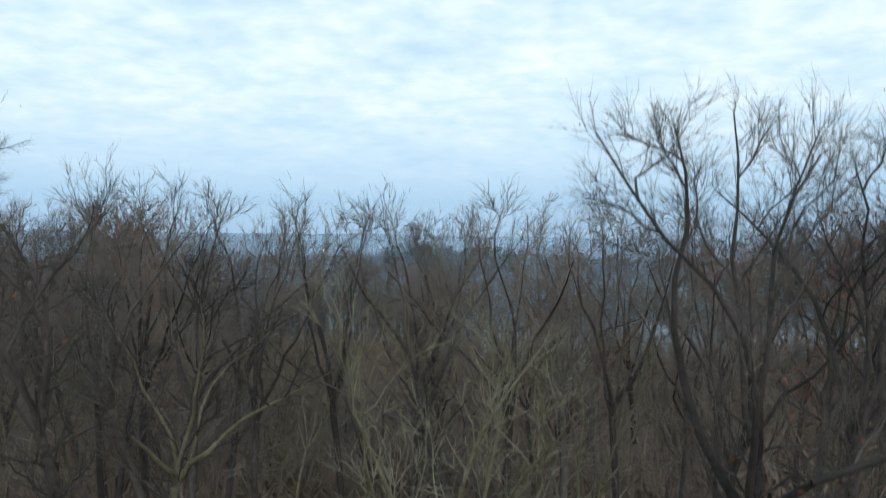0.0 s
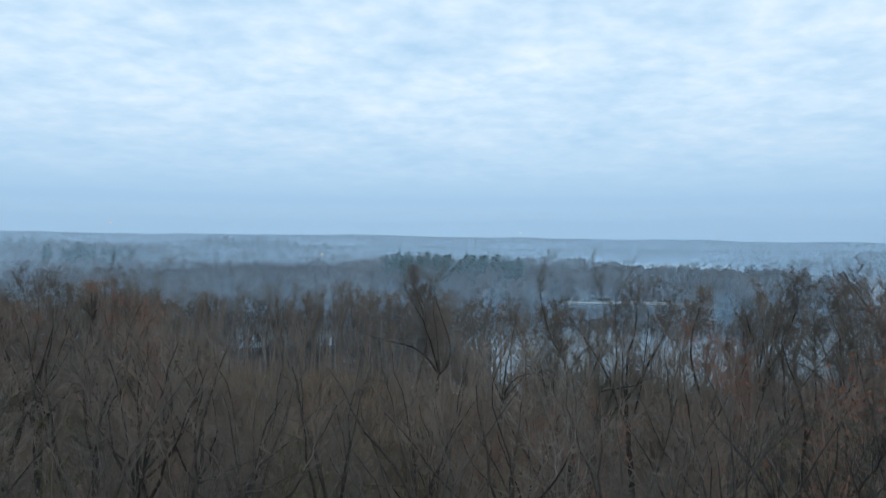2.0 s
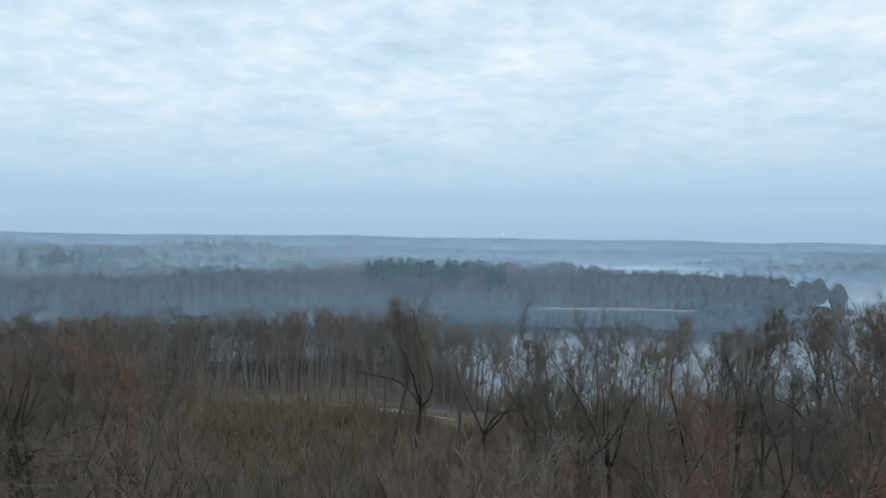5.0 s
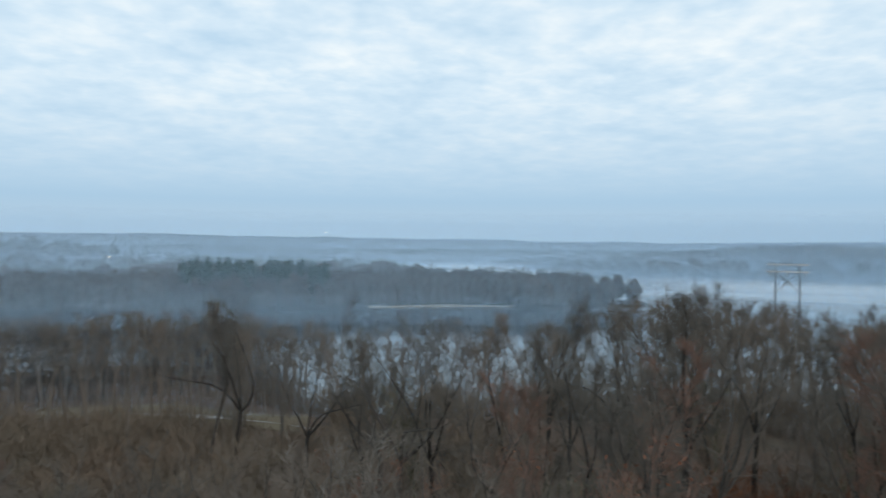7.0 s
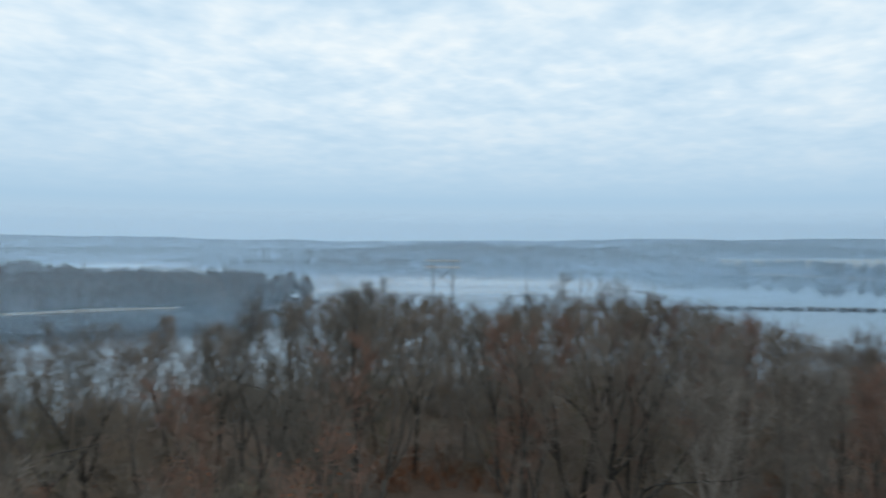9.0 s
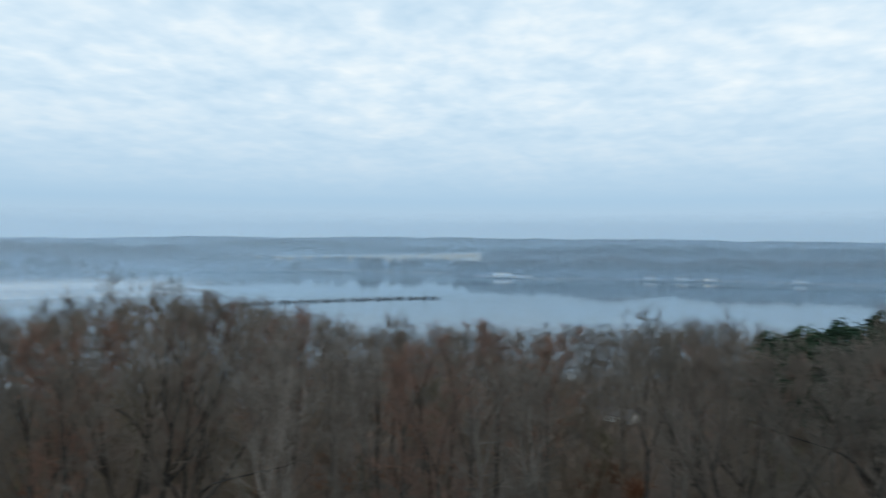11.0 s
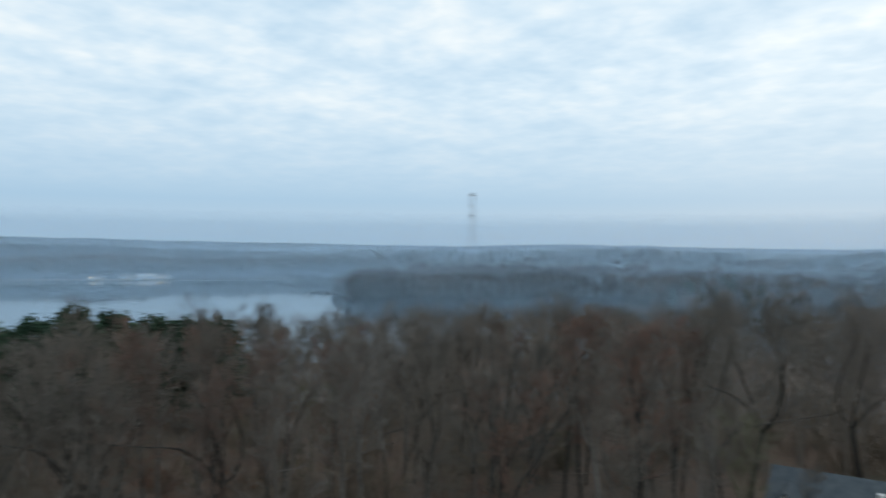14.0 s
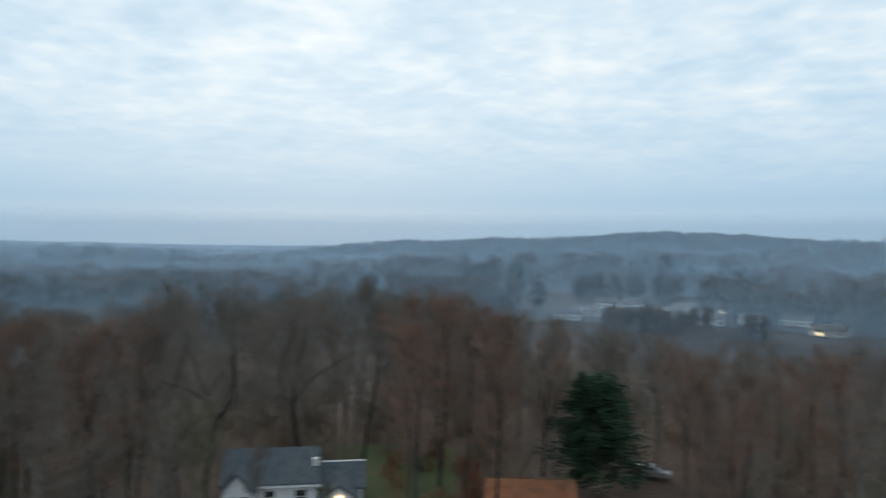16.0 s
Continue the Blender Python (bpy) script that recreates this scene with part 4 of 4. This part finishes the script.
def h_frame(az, r, label):
    """A wooden H-frame power pole with two cross-arms."""
    x, y, _ = polar(az, r)
    z = gz(x, y)
    tall = 35.9 - z
    top = new("power_pole")
    top.matrix_basis = upright(x, y, z - 0.3, radians(-az - 8), 1.0)
    for s in (-1.7, 1.7):
        part("pole", arrays_mesh("pole", *tubes([(s, 0, 0, s, 0, tall, 0.16, 0.09)], 8)), STONE, top)
    for h, w in ((tall - 0.2, 2.9), (tall - 1.3, 3.0)):
        part("crossarm", slab(-w, -0.09, h - 0.09, w, 0.09, h + 0.09), PALEWALL, top)
    part("brace", arrays_mesh("brace", *tubes([(-1.7, 0.15, tall - 4.5, 1.7, 0.15, tall - 1.2, 0.05, 0.05), (1.7, 0.15, tall - 4.5, -1.7, 0.15, tall - 1.2, 0.05, 0.05)], 5)), PALE, top)
    for s in (-2.4, 0.0, 2.4):
        part("insulator", arrays_mesh("insulator", *tubes([(s, 0, tall - 1.1, s, 0, tall - 2.0, 0.10, 0.10)], 6)), STEEL, top)
    return tagged(top, label, "power pole")


h_frame(40.9, 122, "weathered wooden H-frame power pole rising over the trees")


# ---- houses ----
def gable_roof(x0, x1, y0, y1, eave, ridge, along="x", over=0.35, thick=0.22):
    """A thick gabled roof over a rectangle; the ridge runs along x or y."""
    bm = bmesh.new()
    x0, x1, y0, y1 = x0 - over, x1 + over, y0 - over, y1 + over
    if along == "x":
        ym = (y0 + y1) / 2
        ends = [[(x, y0, eave), (x, ym, ridge), (x, y1, eave)] for x in (x0, x1)]
    else:
        xm = (x0 + x1) / 2
        ends = [[(x0, y, eave), (xm, y, ridge), (x1, y, eave)] for y in (y0, y1)]
    vs = [[bm.verts.new(p) for p in e] + [bm.verts.new((p[0], p[1], p[2] - thick)) for p in e] for e in ends]
    a, b = vs
    for i, j in ((0, 1), (1, 2)):
        bm.faces.new((a[i], a[j], b[j], b[i]))
        bm.faces.new((a[i + 3], b[i + 3], b[j + 3], a[j + 3]))
    for e in vs:
        bm.faces.new((e[0], e[1], e[4], e[3]))
        bm.faces.new((e[1], e[2], e[5], e[4]))
    for i in (0, 2):
        bm.faces.new((a[i], b[i], b[i + 3], a[i + 3]))
    bmesh.ops.recalc_face_normals(bm, faces=bm.faces)
    return bm


def gable_walls(x0, x1, y0, y1, eave, ridge, along="x"):
    """Four walls that run up into two gables."""
    bm = bmesh.new()
    if along == "x":
        ym = (y0 + y1) / 2
        outline = [(y0, 0), (y1, 0), (y1, eave - 0.24), (ym, ridge - 0.24), (y0, eave - 0.24)]
        ends = [[bm.verts.new((x, y, z)) for y, z in outline] for x in (x0, x1)]
    else:
        xm = (x0 + x1) / 2
        outline = [(x0, 0), (x1, 0), (x1, eave - 0.24), (xm, ridge - 0.24), (x0, eave - 0.24)]
        ends = [[bm.verts.new((x, y, z)) for x, z in outline] for y in (y0, y1)]
    n = len(outline)
    for e in ends:
        bm.faces.new(e)
    for i in range(n):
        bm.faces.new((ends[0][i], ends[0][(i + 1) % n], ends[1][(i + 1) % n], ends[1][i]))
    bmesh.ops.recalc_face_normals(bm, faces=bm.faces)
    return bm


def window(parent, x, y, z, w, h, lit=False, trim=SIDING, name="window"):
    """A sash window on a wall that faces -y: frame bars, sill and panes."""
    bm = bmesh.new()
    t = 0.09
    for bx in ((x - w / 2 - t, z - t, x - w / 2, z + h + t), (x + w / 2, z - t, x + w / 2 + t, z + h + t), (x - w / 2, z + h, x + w / 2, z + h + t), (x - w / 2, z + h / 2 - 0.03, x + w / 2, z + h / 2 + 0.03)):
        box(bm, bx[0], y - 0.08, bx[1], bx[2], y + 0.02, bx[3])
    f = part(name, bm, trim, parent)
    part("sill", slab(x - w / 2 - 0.14, y - 0.14, z - t - 0.06, x + w / 2 + 0.14, y + 0.02, z - t), trim, f)
    for k in range(2):
        z0 = z + (h / 2 + 0.03) * k
        part("pane", slab(x - w / 2, y - 0.045, z0, x + w / 2, y - 0.015, z0 + h / 2 - 0.03), LAMP if lit else GLASS, f, "lit window pane" if lit else "")
    return f


def white_house():
    """The white house with slate roofs, its front towards the hill's edge."""
    top = new("white_house")
    part("wall", gable_walls(-6.4, 2.6, 0, 8.0, 3.5, 5.9), SIDING, top, "white horizontal siding")
    part("roof", gable_roof(-6.4, 2.6, 0, 8.0, 3.5, 5.9), SHINGLE, top, "slate-grey shingle roof")
    part("wing_wall", gable_walls(-6.2, -3.4, -1.4, 3.0, 3.2, 5.1, "y"), SIDING, top)
    part("wing_roof", gable_roof(-6.2, -3.4, -1.4, 3.2, 3.2, 5.1, "y"), SHINGLE, top)
    part("garage_wall", gable_walls(2.63, 7.2, 1.2, 7.6, 2.5, 4.1), SIDING, top)
    part("garage_roof", gable_roof(2.95, 7.2, 1.2, 7.6, 2.5, 4.1), SHINGLE, top, "slate-grey shingle roof")
    part("porch_wall", gable_walls(3.1, 6.6, -1.4, 1.17, 2.1, 3.6, "y"), SIDING, top)
    part("porch_roof", gable_roof(3.1, 6.6, -1.4, 2.6, 2.1, 3.6, "y", 0.28), SHINGLE, top)
    part("fascia", slab(-3.2, -0.42, 3.12, 3.0, -0.36, 3.34), SIDING, top, "white eave board")
    part("fascia", slab(2.6, 4.30, 4.12, 7.5, 4.50, 4.22), SIDING, top, "white ridge flashing")
    part("chimney", slab(2.2, 1.6, 4.0, 2.8, 2.2, 5.3), PALEWALL, top)
    for n in range(7):
        part("siding_board", slab(-3.3, -0.03, 0.4 + n * 0.42, 2.55, -0.006, 0.78 + n * 0.42), SIDING, top)
    for x, y, w in ((-5.3, -1.4, 0.9), (-4.2, -1.4, 0.9), (-1.9, 0, 1.0), (1.1, 0, 1.1)):
        window(top, x, y - 0.03, 1.5, w, 1.25)
    door = part("door", slab(4.1, -1.46, 0.1, 5.6, -1.4, 2.1), PALEWALL, top)
    part("handle", slab(5.35, -1.52, 1.0, 5.42, -1.46, 1.15), STEEL, door)
    part("porch_lamp", slab(4.55, -1.56, 2.2, 5.2, -1.42, 2.45), LAMP, top, "small warm lamp, switched on")
    return tagged(top, "white-sided house with slate-grey gabled roofs and lit porch", "house")


white_house().matrix_basis = on_ground(162.9, 72.5, radians(-162.9 - 4), 1.0, 0.05)


def rust_house():
    top = new("rust_roofed_house")
    part("wall", gable_walls(-4.6, 4.6, 0, 7.0, 3.0, 4.8), WOODBROWN, top, "brown board walls")
    part("roof", gable_roof(-4.6, 4.6, 0, 7.0, 3.0, 4.8, "x", 0.6), RUSTROOF, top, "rust-red roof")
    part("ridge_cap", slab(-5.2, 3.4, 4.78, 5.2, 3.6, 4.86), WOODBROWN, top)
    for x in (-3.0, -0.6):
        window(top, x, -0.03, 1.0, 1.1, 1.2)
    window(top, 3.6, -0.03, 1.2, 1.3, 1.1, True)
    part("door", slab(1.1, -0.08, 0.05, 2.0, -0.01, 2.1), PALEWALL, top)
    part("gutter_lamp", slab(3.4, -0.75, 2.62, 4.3, -0.62, 2.78), LAMP, top, "bright warm light strip under the eave")
    return tagged(top, "low brown house with a rust-red roof and lit window", "house")


rust_house().matrix_basis = on_ground(181.9, 69.0, radians(-181.9 + 3), 0.85, 0.05)


def cottage(wide, deep, eave, ridge, wall_mat, roof_mat, lit, label):
    """A small far house: walls, roof, chimney, door and windows."""
    top = new("cottage")
    part("wall", gable_walls(-wide / 2, wide / 2, 0, deep, eave, ridge), wall_mat, top)
    part("roof", gable_roof(-wide / 2, wide / 2, 0, deep, eave, ridge), roof_mat, top)
    part("chimney", slab(wide * 0.2, deep * 0.5 + 0.2, eave, wide * 0.2 + 0.7, deep * 0.5 + 0.9, ridge + 0.8), BROWNROOF, top)
    part("door", slab(-0.5, -0.1, 0.05, 0.5, -0.01, 2.1), WOODBROWN, top)
    for k, x in enumerate((-wide * 0.32, wide * 0.3)):
        w = part("window", slab(x - 0.8, -0.07, 0.8, x + 0.8, -0.01, 2.1), PALEWALL, top)
        part("pane", slab(x - 0.68, -0.1, 0.9, x + 0.68, -0.075, 2.0), LAMP if lit and k == 0 else GLASS, w)
    return tagged(top, label, "house", "houses round the lake")


plain = cottage(11, 8, 3.2, 5.6, PALEWALL, BROWNROOF, False, "small pale house with a grey-brown roof in the distance")
glowing = cottage(12, 8, 3.0, 5.2, PALEWALL, BROWNROOF, True, "small pale house with a lit window in the distance")
long_hall = cottage(20, 11, 3.2, 5.0, SIDING, PALEWALL, False, "long white building by the far shore")


def put(az, r, turn=0):
    if r > 780 and 76 < az < 128:
        r = float(np.interp(az, (77, 88, 100, 112, 127), (840, 800, 790, 800, 840))) + 9
    return on_ground(az, r, radians(-az + turn), 1.0, 0.3)


plain.matrix_basis, glowing.matrix_basis, long_hall.matrix_basis = put(93.3, 812, 8), put(95.3, 806, -6), put(79.8, 862, 10)
for az, r, turn in ((91.0, 818, 4), (101.3, 806, 0), (109.9, 815, 8),  (184.6, 345, 0), (186.2, 362, 14), (190.4, 350, -8), (192.6, 366, 6), (195.2, 346, 0), (198.2, 352, 12), (200.8, 362, -10), (168.0, 300, 0), (172.5, 420, 10), (187.5, 405, -15), (189.5, 398, 20), (193.4, 388, 8), (199.0, 420, -10), (178.0, 520, 0), (165.0, 470, 15), (202.0, 560, 12), (148.5, 520, 0), (197.8, 505, -12)):
    copy_thing(plain, put(az, r, turn))
for az, r, turn, s in ((98.4, 124, -12, 0.5), (124.4, 134, 30, 0.55), (88.6, 114, -30, 0.4)):
    copy_thing(plain, put(az, r, turn) @ Matrix.Diagonal((s, s, s, 1)))
for az, r, turn in ((107.9, 810, 4), (112.4, 806, 0), (196.6, 395, 5), (203.0, 330, 10), (160.0, 380, -8), (151.5, 640, 12)):
    copy_thing(glowing, put(az, r, turn))
for az, r, turn in ((111.2, 812, -4), (199.6, 640, 14)):
    copy_thing(long_hall, put(az, r, turn))


def parked_car(at, paint, label):
    """A small hatchback: body with raised cabin, windows, lights and four wheels."""
    top = new("car")
    bm = bmesh.new()
    profile = ((-2.1, 0.35), (-2.1, 0.85), (-1.2, 0.98), (-0.55, 1.45), (1.1, 1.47), (1.85, 1.0), (2.1, 0.9), (2.1, 0.35))
    sides = [[bm.verts.new((x, y * (0.86 if z > 1.2 else 1.0), z)) for x, z in profile] for y in (-0.85, 0.85)]
    for s in sides:
        bm.faces.new(s)
    for k in range(len(profile)):
        j = (k + 1) % len(profile)
        bm.faces.new((sides[0][k], sides[0][j], sides[1][j], sides[1][k]))
    bmesh.ops.recalc_face_normals(bm, faces=bm.faces)
    bmesh.ops.bevel(bm, geom=bm.edges[:], offset=0.06, segments=2, affect="EDGES")
    part("body", bm, paint, top)
    for y in (-0.83, 0.80):
        part("side_window", slab(-0.5, y, 1.02, 1.15, y + 0.03, 1.36), GLASS, top)
    for x in (-1.35, 1.3):
        for y in (-0.88, 0.68):
            w = part("wheel", arrays_mesh("wheel", *tubes([(x, y, 0.32, x, y + 0.2, 0.32, 0.32, 0.32)], 14)), STONE, top)
            part("rim", arrays_mesh("rim", *tubes([(x, y - 0.01, 0.32, x, y + 0.21, 0.32, 0.18, 0.18)], 10)), STEEL, w)
    for y in (-0.65, 0.45):
        part("headlight", slab(-2.13, y, 0.68, -2.08, y + 0.22, 0.8), SIDING, top)
    top.matrix_basis = at
    return tagged(top, label, "car")


parked_car(on_ground(191.0, 86, radians(-15), 1.0, 0.0), STEEL, "silver-grey parked car beside the pine in the yard")


# ---- far lights ----
def beacon(az, r, z, size, mat, label):
    """A lamp on a slim mast."""
    x, y, _ = polar(az, r)
    top = new("beacon_mast")
    part("mast", arrays_mesh("mast", *tubes([(x, y, gz(x, y) - 1, x, y, z, 0.6, 0.3)], 6)), STEEL, top)
    bm = bmesh.new()
    bmesh.ops.create_icosphere(bm, subdivisions=1, radius=size, matrix=Matrix.Translation((x, y, z)))
    part("lamp", bm, mat, top, "glowing lamp")
    return tagged(top, label, "mast")


beacon(-24.6, 3300, 118, 3.0, BEACON, "far mast with a red warning light")
beacon(-9.4, 900, 22, 0.9, LAMP, "far mast with a warm light by the woods")
beacon(6.2, 3300, 92, 3.5, WHITELAMP, "far mast with a pale light on the hill")
